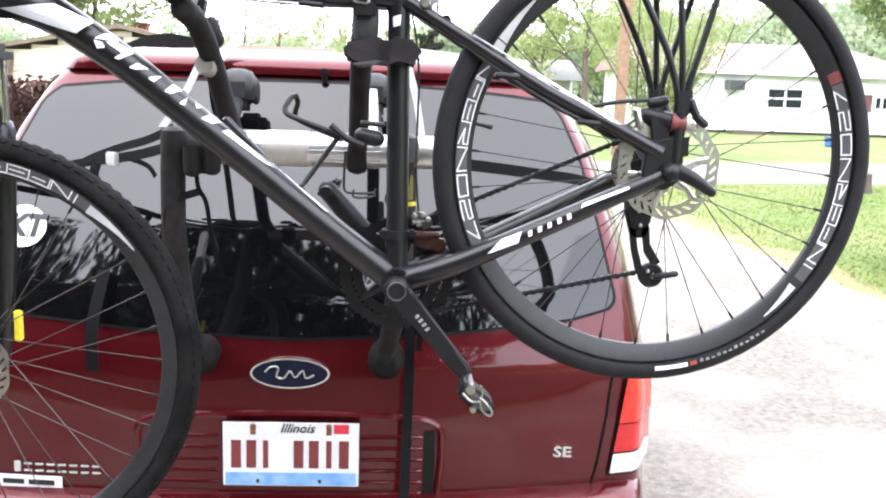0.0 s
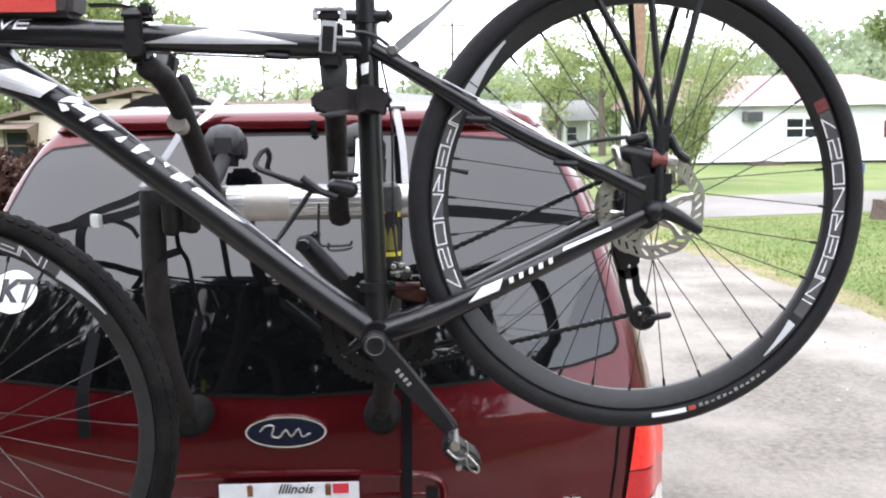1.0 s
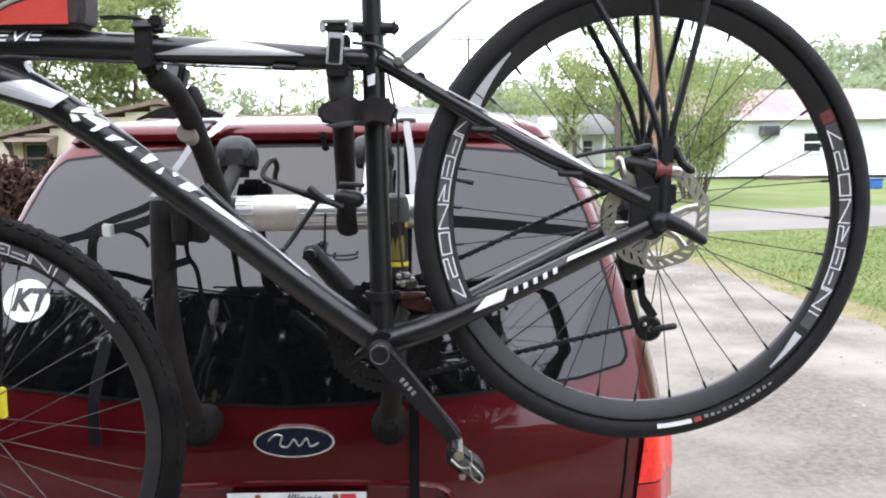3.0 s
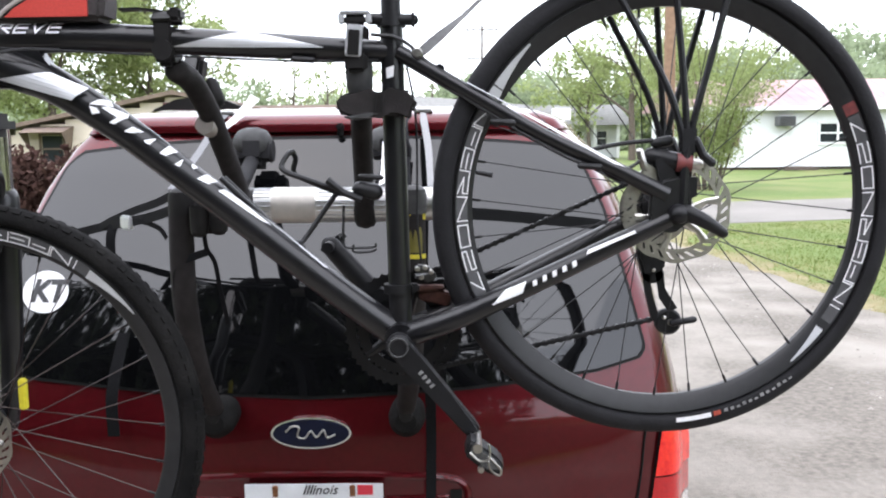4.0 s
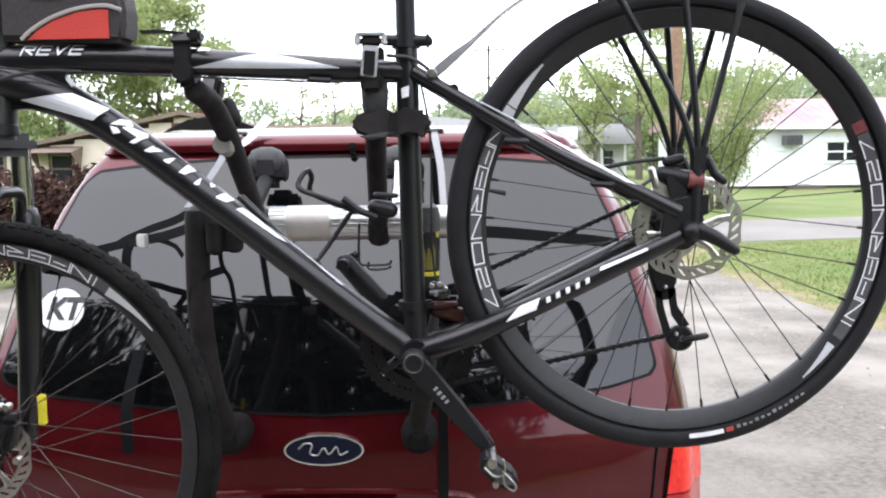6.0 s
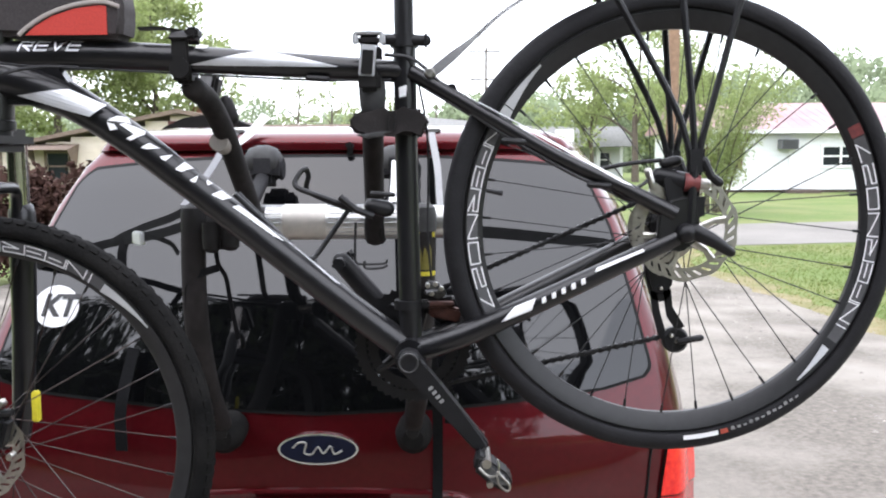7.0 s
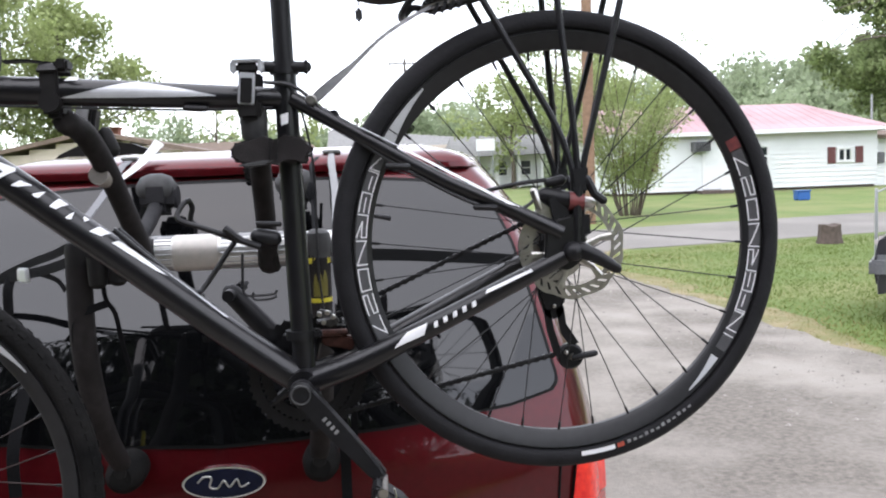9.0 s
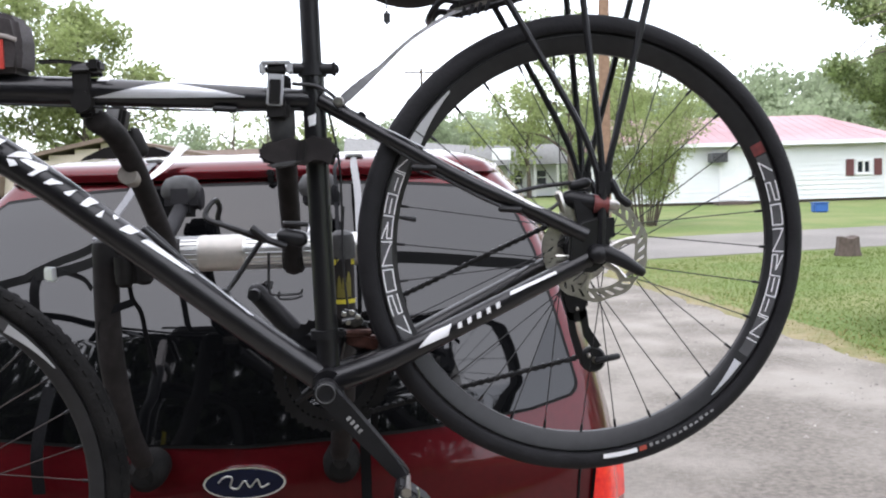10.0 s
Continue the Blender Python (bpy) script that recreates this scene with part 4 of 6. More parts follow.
# tread blocks on the worn front tyre's shoulder
geo = []
for k in range(110):
    a = 2 * math.pi * k / 110
    for s in (-1, 1):
        m = Matrix.Translation(b(fx, fz)) @ Matrix.Rotation(-a, 4, "Y") @ Matrix.Translation((0.3455, s * 0.0125, 0)) @ Matrix.Rotation(s * 0.55, 4, "Z")
        geo.append(box((0, 0, 0), (0.004, 0.009, 0.011), m))
part("tread", join(*geo), RUBBER_DUSTY, front, smooth=0)

# fork
part("fork_crown", join(box(b(-0.393, 1.748), (0.055, 0.16, 0.036), None, 0.012), tube([b(-0.393, 1.775), b(-0.393, 1.74)], 0.026, 16)), SATIN_BLACK, bike)
for s in (-1, 1):
    part("stanchion", tube([b(-0.392, 1.745, s * 0.066), b(-0.403 + 0.011 * s, 1.62, s * 0.066)], 0.0155, 18), STANCHION, bike, "chromed fork stanchion")
    part("fork_lower", tube([b(x + 0.011 * s, z, s * 0.068) for x, z in ((-0.401, 1.635), (-0.402, 1.60), (-0.406, 1.45), (-0.415, 1.31), (-0.420, 1.265))], [0.0205, 0.0205, 0.019, 0.0165, 0.014], 16, round_ends=True), PAINT_BLACK, bike)
part("fork_brace", tube(glide([b(-0.395, 1.62, -0.058), b(-0.385, 1.668, -0.04), b(-0.383, 1.675, 0), b(-0.385, 1.668, 0.04), b(-0.395, 1.62, 0.058)]), 0.009, 10), PAINT_BLACK, bike)
part("front_caliper", join(box(b(-0.384, 1.318, -0.065), (0.045, 0.035, 0.055), Matrix.Rotation(radians(18), 4, "Y"), 0.008), tube([b(-0.37, 1.345, -0.075), b(-0.35, 1.347, -0.075)], 0.006, 8), box(b(-0.39, 1.36, -0.065), (0.03, 0.025, 0.03), None, 0.006)), SATIN_BLACK, bike)
part("pad_knob", lathe(b(-0.392, 1.307, -0.086), [(0, -0.004), (0.011, -0.004), (0.0125, 0.0), (0.0125, 0.006)], 18), ORANGE_RED, bike, "red brake adjuster knob")
for x, z in ((-0.362, 1.362), (-0.374, 1.362), (-0.352, 1.282)):
    part("caliper_bolt", lathe(b(x, z, -0.085), [(0, -0.003), (0.005, -0.003), (0.006, 0.0), (0.006, 0.01)], 12), STEEL, bike)
part("rear_caliper", join(box(b(0.626, 1.668, -0.052), (0.042, 0.035, 0.06), Matrix.Rotation(radians(-12), 4, "Y"), 0.009), tube([b(0.606, 1.690, -0.052), b(0.644, 1.681, -0.062)], [0.0125, 0.0150, 0.0140], 14, round_ends=True), tube([b(0.614, 1.708, -0.05), b(0.634, 1.712, -0.05)], [0.0075, 0.009, 0.008], 12, round_ends=True), box(b(0.648, 1.645, -0.056), (0.05, 0.03, 0.045), None, 0.008)), SATIN_BLACK, bike)
part("pad_knob", join(tube([b(0.641, 1.681, -0.066), b(0.663, 1.679, -0.068)], [0.0138, 0.0138, 0.0125], 16)), KNOB_RED, bike, "red brake adjuster knob")
part("caliper_arm", tube(glide([b(0.505, 1.697, -0.05), b(0.56, 1.708, -0.052), b(0.61, 1.713, -0.052)]), 0.0032, 8), SATIN_BLACK, bike)
part("caliper_bracket", join(prism([(0.575, 1.645), (0.60, 1.68), (0.625, 1.665), (0.64, 1.64), (0.61, 1.63)], b(0.6, 0, -0.06)[1], b(0.6, 0, -0.05)[1]), lathe(b(0.604, 1.652, -0.064), [(0, -0.003), (0.006, -0.002), (0.007, 0.003)], 12), tube([b(0.590, 1.697, -0.056), b(0.598, 1.672, -0.056)], 0.006, 8, round_ends=True), tube([b(0.664, 1.678, -0.058), b(0.676, 1.677, -0.058)], 0.008, 10, round_ends=True), box(b(0.655, 1.650, -0.058), (0.012, 0.01, 0.03), None, 0.003)), STEEL, bike)
part("quick_release", join(tube([b(hx + 0.01, hz, -0.06), b(hx + 0.01, hz, -0.086)], 0.0145, 14, round_ends=True), tube(glide([b(hx + 0.02, hz + 0.002, -0.085), b(hx + 0.045, hz - 0.010, -0.09), b(hx + 0.073, hz - 0.028, -0.088)]), [0.0125, 0.0105, 0.0075], 12, round_ends=True)), SATIN_BLACK, bike)

# cables
part("brake_hose", tube(glide([b(0.20, 1.872, -0.018), b(0.25, 1.86, -0.022), b(0.33, 1.784, -0.038), b(0.45, 1.708, -0.060), b(0.52, 1.676, -0.066), b(0.57, 1.672, -0.06), b(0.61, 1.70, -0.055)]), 0.0028, 8), INK, bike)
part("gear_cable", tube(glide([b(-0.44, 1.868, -0.03), b(-0.33, 1.856, -0.03), b(-0.24, 1.852, -0.026), b(-0.1, 1.845, -0.012), b(0.1, 1.835, -0.008), b(0.21, 1.835, -0.016)]), 0.0016, 6), INK, bike)
part("gear_cable", tube(glide([b(-0.45, 1.80, -0.04), b(-0.38, 1.835, -0.045), b(-0.31, 1.853, -0.036), b(-0.25, 1.853, -0.028)]), 0.0026, 6), INK, bike)
part("gear_cable", tube(glide([b(0.245, 1.855, 0.01), b(0.262, 1.75, 0.03), b(0.262, 1.6, 0.03), b(0.268, 1.52, 0.02)]), 0.002, 6), INK, bike)
for x, z in ((0.10, 1.842), (0.39, 1.746), (0.515, 1.682)):
    part("cable_stop", tube([b(x - 0.014, z - 0.004, -0.016 if x < 0.2 else -0.075), b(x + 0.014, z - 0.006, -0.016 if x < 0.2 else -0.075)], 0.0048, 8, round_ends=True), SATIN_BLACK, bike)

# decals on the tubes: plain white and silver shapes
def on_tube(axis0, axis1, r, f, v, lift=0.0012):
    """A point on the left face of a straight stretch of tube: f along it, v (-1..1) round it, plus up."""
    p = Vector(axis0) + (Vector(axis1) - Vector(axis0)) * f
    t = (Vector(axis1) - Vector(axis0)).normalized()
    n = Vector((0, -1, 0))
    up = n.cross(t).normalized()
    if up.z < 0:
        up = -up
    a = v * math.pi / 2
    return p + (n * math.cos(a) + up * math.sin(a)) * (r + lift)


def tube_mark(a0, a1, r, corners, parent, mat, n=6, name="decal"):
    """A four-cornered mark wrapped on a tube; corners are (f, v)."""
    (fa, va_), (fb, vb), (fc, vc), (fd, vd) = corners
    V = []
    for i in range(n + 1):
        for j in range(n + 1):
            s, t = i / n, j / n
            f = (fa * (1 - s) + fb * s) * (1 - t) + (fd * (1 - s) + fc * s) * t
            v = (va_ * (1 - s) + vb * s) * (1 - t) + (vd * (1 - s) + vc * s) * t
            V.append(on_tube(a0, a1, r, f, v))
    m = n + 1
    part(name, (V, [(i * m + j, (i + 1) * m + j, (i + 1) * m + j + 1, i * m + j + 1) for i in range(n) for j in range(n)]), mat, parent, smooth=0)


da, db = b(-0.236, 1.7825), b(0.230, 1.420)
marks = [[(0.040, 0.20), (0.049, 0.59), (0.067, 0.84), (0.086, 0.66)], [(0.042, 0.16), (0.061, 0.00), (0.073, 0.19), (0.059, 0.26)],
         [(0.067, 0.36), (0.076, 0.54), (0.125, 0.83), (0.120, 0.41)], [(0.105, 0.11), (0.121, 0.80), (0.130, 0.67), (0.117, 0.16)],
         [(0.145, 0.16), (0.162, 0.84), (0.197, 0.84), (0.160, 0.25)], [(0.196, 0.31), (0.215, 0.72), (0.214, 0.33), (0.205, 0.29)],
         [(0.246, 0.29), (0.248, 0.84), (0.275, 0.84), (0.262, 0.35)], [(0.291, 0.29), (0.297, 0.70), (0.305, 0.36), (0.299, 0.30)],
         [(0.322, 0.71), (0.320, 0.84), (0.336, 0.84), (0.332, 0.58)], [(0.356, 0.36), (0.366, 0.84), (0.396, 0.84), (0.386, 0.46)],
         [(0.415, 0.49), (0.425, 0.84), (0.572, 0.68), (0.541, 0.56)], [(0.565, 0.84), (0.586, 0.84), (0.755, 0.65), (0.743, 0.57)]]
for k, c4 in enumerate(marks):
    tube_mark(da, db, 0.0274 if k < 4 else 0.0258 if k < 7 else 0.0246 if k < 10 else 0.0238, c4, down_tube, DECAL if k < 11 else SILVER)
ha, hb = b(-0.352, 1.838), b(-0.236, 1.7825)
tube_mark(ha, hb, 0.0335, [(0.16, -0.36), (1.02, -0.02), (1.12, 0.50), (0.66, 0.45)], down_tube, SILVER)
ta, tb = b(-0.09, 1.868), b(0.13, 1.854)
tube_mark(ta, tb, 0.0197, [(0.0, -0.35), (0.55, -0.18), (0.5, 0.62), (0.45, 0.55)], top_tube, SILVER)
tube_mark(ta, tb, 0.0190, [(0.48, -0.2), (1.0, -0.02), (1.0, 0.02), (0.5, 0.62)], top_tube, SILVER)
tube_mark(b(-0.34, 1.874), b(-0.20, 1.873), 0.0228, [(1.85, 0.25), (1.98, 0.25), (2.0, 0.38), (1.9, 0.45)], top_tube, DECAL)
for k, letter in enumerate("REVE"):
    x = -0.337 + 0.0238 * k
    place = lambda u, v: on_tube(b(x, 1.874), b(x + 0.02, 1.8738), 0.0238, u * 0.82 + (v - 0.5) * 0.25, 0.12 + 0.38 * v)
    part("decal", character(letter, place, 0.2, 1.2), SILVER, top_tube, smooth=0)
tube_mark(b(0.2305, 1.79), b(0.2302, 1.84), 0.0174, [(0.36, -0.30), (0.66, -0.34), (0.74, 0.10), (0.42, 0.06)], seat_tube, DECAL)
ca, cb = b(0.33, 1.452, -0.038), b(0.56, 1.565, -0.064)
tube_mark(ca, cb, 0.0192, [(0.19, 0.02), (0.38, -0.08), (0.43, 0.36), (0.30, 0.42)], bike, DECAL)
tube_mark(ca, cb, 0.0180, [(0.80, 0.27), (1.10, 0.17), (1.10, 0.32), (0.82, 0.46)], bike, DECAL)
for k in range(5):
    f = 0.450 + 0.062 * k
    tube_mark(ca, cb, 0.0186, [(f, -0.02), (f + 0.026, -0.02), (f + 0.037, 0.24), (f + 0.011, 0.24)], bike, DECAL, 2)
sa, sb = b(0.335, 1.790, -0.037), b(0.60, 1.648, -0.066)
tube_mark(sa, sb, 0.0124, [(0.22, 0.42), (0.80, 0.22), (0.86, 0.40), (0.26, 0.66)], bike, DECAL)
tube_mark(sa, sb, 0.0122, [(0.0, 0.52), (0.24, 0.5), (0.24, 0.64), (0.0, 0.66)], bike, SILVER)

# bottle cage of bent rod
cage = part("bottle_cage", join(tube(glide([b(-0.03, 1.665, -0.012), b(0.005, 1.628, 0.0), b(0.06, 1.575, 0.01), b(0.078, 1.563, 0.015), b(0.09, 1.572, 0.03), b(0.135, 1.635, 0.04), b(0.145, 1.642, 0.03)], 5), 0.0042, 8), tube(glide([b(-0.03, 1.665, 0.012), b(0.01, 1.622, 0.02), b(0.07, 1.558, 0.03), b(0.085, 1.555, 0.035)], 5), 0.0035, 8)), SATIN_BLACK, bike, "black bent-rod bottle cage")
part("cage_loop", join(tube(glide([b(0.145, 1.642, 0.0), b(0.10, 1.66, -0.005), b(0.066, 1.672, 0.0), b(0.058, 1.682, 0.01), b(0.066, 1.698, 0.02), b(0.072, 1.702, 0.03)], 5), 0.0042, 8), tube(glide([b(0.145, 1.636, 0.03), b(0.10, 1.652, 0.05), b(0.070, 1.668, 0.05), b(0.074, 1.69, 0.04), b(0.072, 1.702, 0.03)], 5), 0.0042, 8)), SATIN_BLACK, cage)
part("cage_clip", join(tube([b(0.176, 1.645, 0.0), b(0.20, 1.640, 0.0)], [0.012, 0.0145, 0.013], 14, round_ends=True), tube([b(0.178, 1.664, -0.004), b(0.21, 1.662, -0.004)], 0.004, 8, round_ends=True), tube([b(0.13, 1.66, -0.015), b(0.155, 1.64, -0.015), b(0.18, 1.63, -0.01)], 0.0055, 8)), SATIN_BLACK, cage)
part("wire_loop", join(tube(glide([b(0.152, 1.62, 0.0), b(0.150, 1.575, 0.0), b(0.152, 1.558, 0.0), b(0.165, 1.555, 0.0), b(0.195, 1.556, 0.0), b(0.20, 1.562, 0.0)], 4), 0.0022, 6), tube(glide([b(0.165, 1.56, 0.0), b(0.166, 1.549, 0.0), b(0.19, 1.549, 0.0), b(0.20, 1.553, 0.0)], 4), 0.0022, 6)), SATIN_BLACK, cage)

# luggage carrier
carrier = part("luggage_carrier", join(*[tube(glide([b(x, z, s * 0.05) for x, z in ((0.45, 1.982), (0.55, 2.006), (0.70, 2.046), (0.86, 2.09))]), 0.0068, 8) for s in (-1, 1)],
     box(b(0.64, 2.034), (0.42, 0.05, 0.006), Matrix.Rotation(radians(-15), 4, "Y"), 0.002),
     tube(glide([b(0.45, 1.982, -0.05), b(0.425, 1.985, -0.045), b(0.408, 1.967, -0.03), b(0.408, 1.967, 0.03), b(0.425, 1.985, 0.045), b(0.45, 1.982, 0.05)]), 0.0055, 8)), SATIN_BLACK, bike, "black tubular luggage carrier")
for s, fxx in ((-1, 0.6385), (1, 0.6085)):
    foot = (0.656, 1.724)
    tops = ((0.513, 1.995), (0.628, 2.026), (0.750, 2.058))
    for tx, tz in tops:
        part("strut", tube(glide([b(tx, tz, s * 0.055), b(foot[0] + (tx - foot[0]) * 0.3, foot[1] + 0.09, s * 0.068), b(foot[0] + (tx - foot[0]) * 0.10, foot[1] + 0.02, s * 0.07), b(foot[0] + (tx - foot[0]) * 0.05, foot[1] - 0.015, s * 0.071)], 4), 0.0052, 8), SATIN_BLACK, carrier)
    part("strut_foot", join(box(b(foot[0], foot[1] - 0.012, s * 0.071), (0.026, 0.012, 0.042), None, 0.004), tube(glide([b(foot[0], foot[1] - 0.02, s * 0.071), b(foot[0] - 0.004, 1.67, s * 0.073), b(0.650, 1.62, s * 0.073)]), 0.0065, 8), tube([b(foot[0] + 0.012, 1.712, s * 0.073), b(foot[0] + 0.022, 1.69, s * 0.074), b(foot[0] + 0.035, 1.68, s * 0.074)], 0.0065, 8, round_ends=True)), SATIN_BLACK, carrier)
part("strut_mark", box(b(0.727, 2.0, -0.062), (0.005, 0.001, 0.036), Matrix.Rotation(radians(16), 4, "Y")), DECAL, carrier)
part("carrier_spring", join(*[box(b(0.455 + 0.012 * k, 1.966 + 0.003 * k, -0.05), (0.005, 0.01, 0.016), Matrix.Rotation(radians(20), 4, "Y")) for k in range(4)]), SATIN_BLACK, carrier)
stay_pts = [b(0.266, 1.838, -0.026), b(0.280, 1.850, -0.028), b(0.302, 1.868, -0.030), b(0.332, 1.892, -0.032), b(0.362, 1.919, -0.034), b(0.390, 1.940, -0.036), b(0.435, 1.965, -0.040), b(0.474, 1.979, -0.045)]
part("carrier_stay", ribbon(glide(stay_pts, 4), [0.010, 0.015, 0.0135, 0.007, 0.0048, 0.0048, 0.0048, 0.0048], 0.0028, (-0.6, 0.2, 0.8)), STAY, carrier, "bright twisted metal stay")
part("stay_bolt", lathe(b(0.268, 1.843, -0.03), [(0, -0.005), (0.006, -0.005), (0.0085, 0.0), (0.0085, 0.01)], 14), STEEL, carrier)

# bag on the carrier's front loop, and bag on the top tube
V, F = [], []
for i in range(15):
    f = i / 14
    x = 0.275 + 0.235 * f
    zb = 2.045 - 0.066 * math.sin(math.pi * min(1, f * 1.02 + 0.02)) ** 0.7 + 0.01 * f
    for k in range(16):
        a = 2 * math.pi * k / 16
        w = 0.055 * (0.45 + 0.55 * math.sin(math.pi * (0.1 + 0.85 * f)))
        z = zb + (0.045 + 0.045 * math.sin(a)) * (0.6 + 0.4 * f)
        V.append(b(x, z, w * math.cos(a)))
F = [(i * 16 + k, i * 16 + (k + 1) % 16, (i + 1) * 16 + (k + 1) % 16, (i + 1) * 16 + k) for i in range(14) for k in range(16)] + [tuple(range(16)), tuple(range(224, 240))]
saddle_bag = single("saddle_bag", (V, F), BAG_BLACK, "black rounded saddle bag over the carrier", "bag", at=b(0.40, 1.98), smooth=70)
part("zip_pull", join(tube([b(0.343, 1.995, -0.04), b(0.3435, 1.975, -0.04)], 0.0012, 5), box(b(0.3435, 1.962, -0.04), (0.010, 0.004, 0.02), None, 0.003)), INK, saddle_bag)

tb_bag = thing("top_tube_bag", b(-0.28, 1.90), "red and black nylon frame bag on the top tube", "bag")
prof = [(-0.372, 1.90), (-0.186, 1.894), (-0.180, 1.93), (-0.186, 1.975), (-0.22, 1.985), (-0.30, 1.99), (-0.37, 1.985)]
part("body", prism(prof, b(0, 0, -0.036)[1], b(0, 0, 0.026)[1], 0.008), BAG_BLACK, tb_bag, smooth=70)
y = b(0, 0, -0.0385)[1]
arc = [(-0.325, 1.9), (-0.31, 1.913), (-0.285, 1.927), (-0.25, 1.938), (-0.215, 1.942), (-0.205, 1.941), (-0.205, 1.9)]
part("red_panel", prism(arc, y, y + 0.003), BAG_RED, tb_bag, "red nylon side panel")
part("piping", tube(glide([(x, y - 0.0005, z) for x, z in [(-0.335, 1.9), (-0.318, 1.914), (-0.288, 1.931), (-0.25, 1.943), (-0.21, 1.947), (-0.185, 1.94)]]), 0.0032, 6, flat=0.5), PIPING, tb_bag)
for k in range(6):
    part("bar", box((-0.315 + 0.009 * k, y + 0.0006, 1.962), (0.006, 0.002, 0.008)), PIPING, tb_bag)

# ---- rack on the liftgate ----
rack = thing("bike_rack", (0.05, -0.15, 1.15), "black and silver strap-on bicycle rack on the liftgate", "bicycle rack")
TY, TZ = -0.25, 1.60
core = part("main_tube", lathe((0.08, TY, TZ), [(0.0, -0.21), (0.031, -0.21), (0.031, 0.25), (0.0, 0.25)], 40, "x"), ALU, rack, "brushed aluminium main tube")
part("sleeve", lathe((0.02, TY, TZ), [(0.031, -0.035), (0.0335, -0.035), (0.0335, 0.045), (0.031, 0.045)], 40, "x"), SLEEVE, core)
for x0, x1 in ((-0.12, -0.018), (0.07, 0.20)):
    for k in range(14):
        a = math.pi * (0.35 + 1.2 * k / 13)
        part("groove", tube([(x0, TY + 0.0315 * math.cos(a), TZ + 0.0315 * math.sin(a)), (x1, TY + 0.0315 * math.cos(a), TZ + 0.0315 * math.sin(a))], 0.0013, 4), GALV, core, smooth=0)


def arm(x0, x1, first):
    pts = [(x0 + (x1 - x0) * (y + 0.55) / 0.29, y, z) for y, z in ((-0.545, 1.826), (-0.49, 1.812), (-0.43, 1.772), (-0.36, 1.70), (-0.29, 1.62), (-0.262, 1.572))]
    a = part("arm", tube(glide(pts, 5), [0.0185, 0.0185, 0.0182, 0.0178, 0.0175, 0.0175], 16, round_ends=True), FOAM, rack, "curved foam-covered black support arm")
    part("joint", lathe((x1, TY, TZ - 0.005), [(0.0, -0.019), (0.030, -0.019), (0.037, -0.014), (0.038, 0.0), (0.037, 0.014), (0.030, 0.019), (0.0, 0.019)], 28, "x"), PLASTIC, a)
    return a


left_arm, right_arm = arm(-0.096, -0.064, True), arm(0.178, 0.155, False)
part("joint", tube([(-0.165, TY, TZ - 0.01), (-0.125, TY, TZ - 0.01)], 0.042, 24), PLASTIC, rack)
part("knob", tube([(-0.089, -0.432, 1.747), (-0.086, -0.405, 1.743)], [0.016, 0.018, 0.018], 18), KNOB, left_arm, "grey-beige plastic knob")
part("cradle", join(box((-0.103, -0.552, 1.845), (0.028, 0.05, 0.03), None, 0.006), box((-0.103, -0.580, 1.873), (0.026, 0.008, 0.06), None, 0.003), tube([(-0.103, -0.588, 1.852), (-0.103, -0.572, 1.852)], 0.015, 16)), PLASTIC, left_arm)
part("cradle_strap", join(ribbon(glide([(-0.103, -0.588, 1.895), (-0.103, -0.57, 1.907), (-0.103, -0.545, 1.908), (-0.103, -0.525, 1.895)]), 0.028, 0.004, (1, 0, 0)), ribbon(glide([(-0.085, -0.55, 1.905), (-0.105, -0.56, 1.909), (-0.135, -0.57, 1.912), (-0.165, -0.575, 1.911)]), 0.022, 0.003, (0, 1, 0)), box((-0.085, -0.57, 1.904), (0.02, 0.03, 0.018), None, 0.004)), PLASTIC, left_arm)
part("cradle", join(box((0.178, -0.552, 1.832), (0.034, 0.06, 0.03), None, 0.006), box((0.178, -0.52, 1.86), (0.030, 0.008, 0.06), None, 0.003)), PLASTIC, right_arm)
part("buckle_plate", join(box((0.176, -0.583, 1.862), (0.024, 0.006, 0.046), Matrix.Rotation(radians(5), 4, "Y"), 0.002), *[box((x, -0.577, 1.894), (0.008, 0.02, 0.019), None, 0.003) for x in (0.158, 0.198)], box((0.178, -0.577, 1.902), (0.044, 0.02, 0.005), None, 0.002)), SILVER, right_arm, "silver ratchet buckle")
part("buckle_lever", box((0.178, -0.575, 1.892), (0.034, 0.018, 0.015), None, 0.004), PLASTIC, right_arm)
part("buckle_face", box((0.176, -0.5875, 1.859), (0.0165, 0.003, 0.036), Matrix.Rotation(radians(5), 4, "Y"), 0.001), PLASTIC, right_arm)
part("spare_cradle", join(box((-0.108, -0.40, 1.838), (0.030, 0.036, 0.046), Matrix.Rotation(radians(12), 4, "Y"), 0.006), tube([(-0.085, -0.39, 1.815), (-0.078, -0.39, 1.788)], [0.012, 0.011, 0.015], 12, round_ends=True)), PLASTIC, left_arm, "folded black spare cradle")
part("spare_buckle", box((-0.112, -0.421, 1.842), (0.020, 0.004, 0.030), Matrix.Rotation(radians(14), 4, "Y"), 0.001), PLASTIC_GREY, left_arm)
band = [(0.150, 1.760), (0.147, 1.769), (0.150, 1.781), (0.160, 1.787), (0.200, 1.786), (0.211, 1.790), (0.228, 1.787), (0.248, 1.793), (0.258, 1.789), (0.258, 1.772), (0.263, 1.766), (0.263, 1.757), (0.250, 1.757), (0.246, 1.750), (0.228, 1.752), (0.215, 1.757), (0.180, 1.753), (0.160, 1.752)]
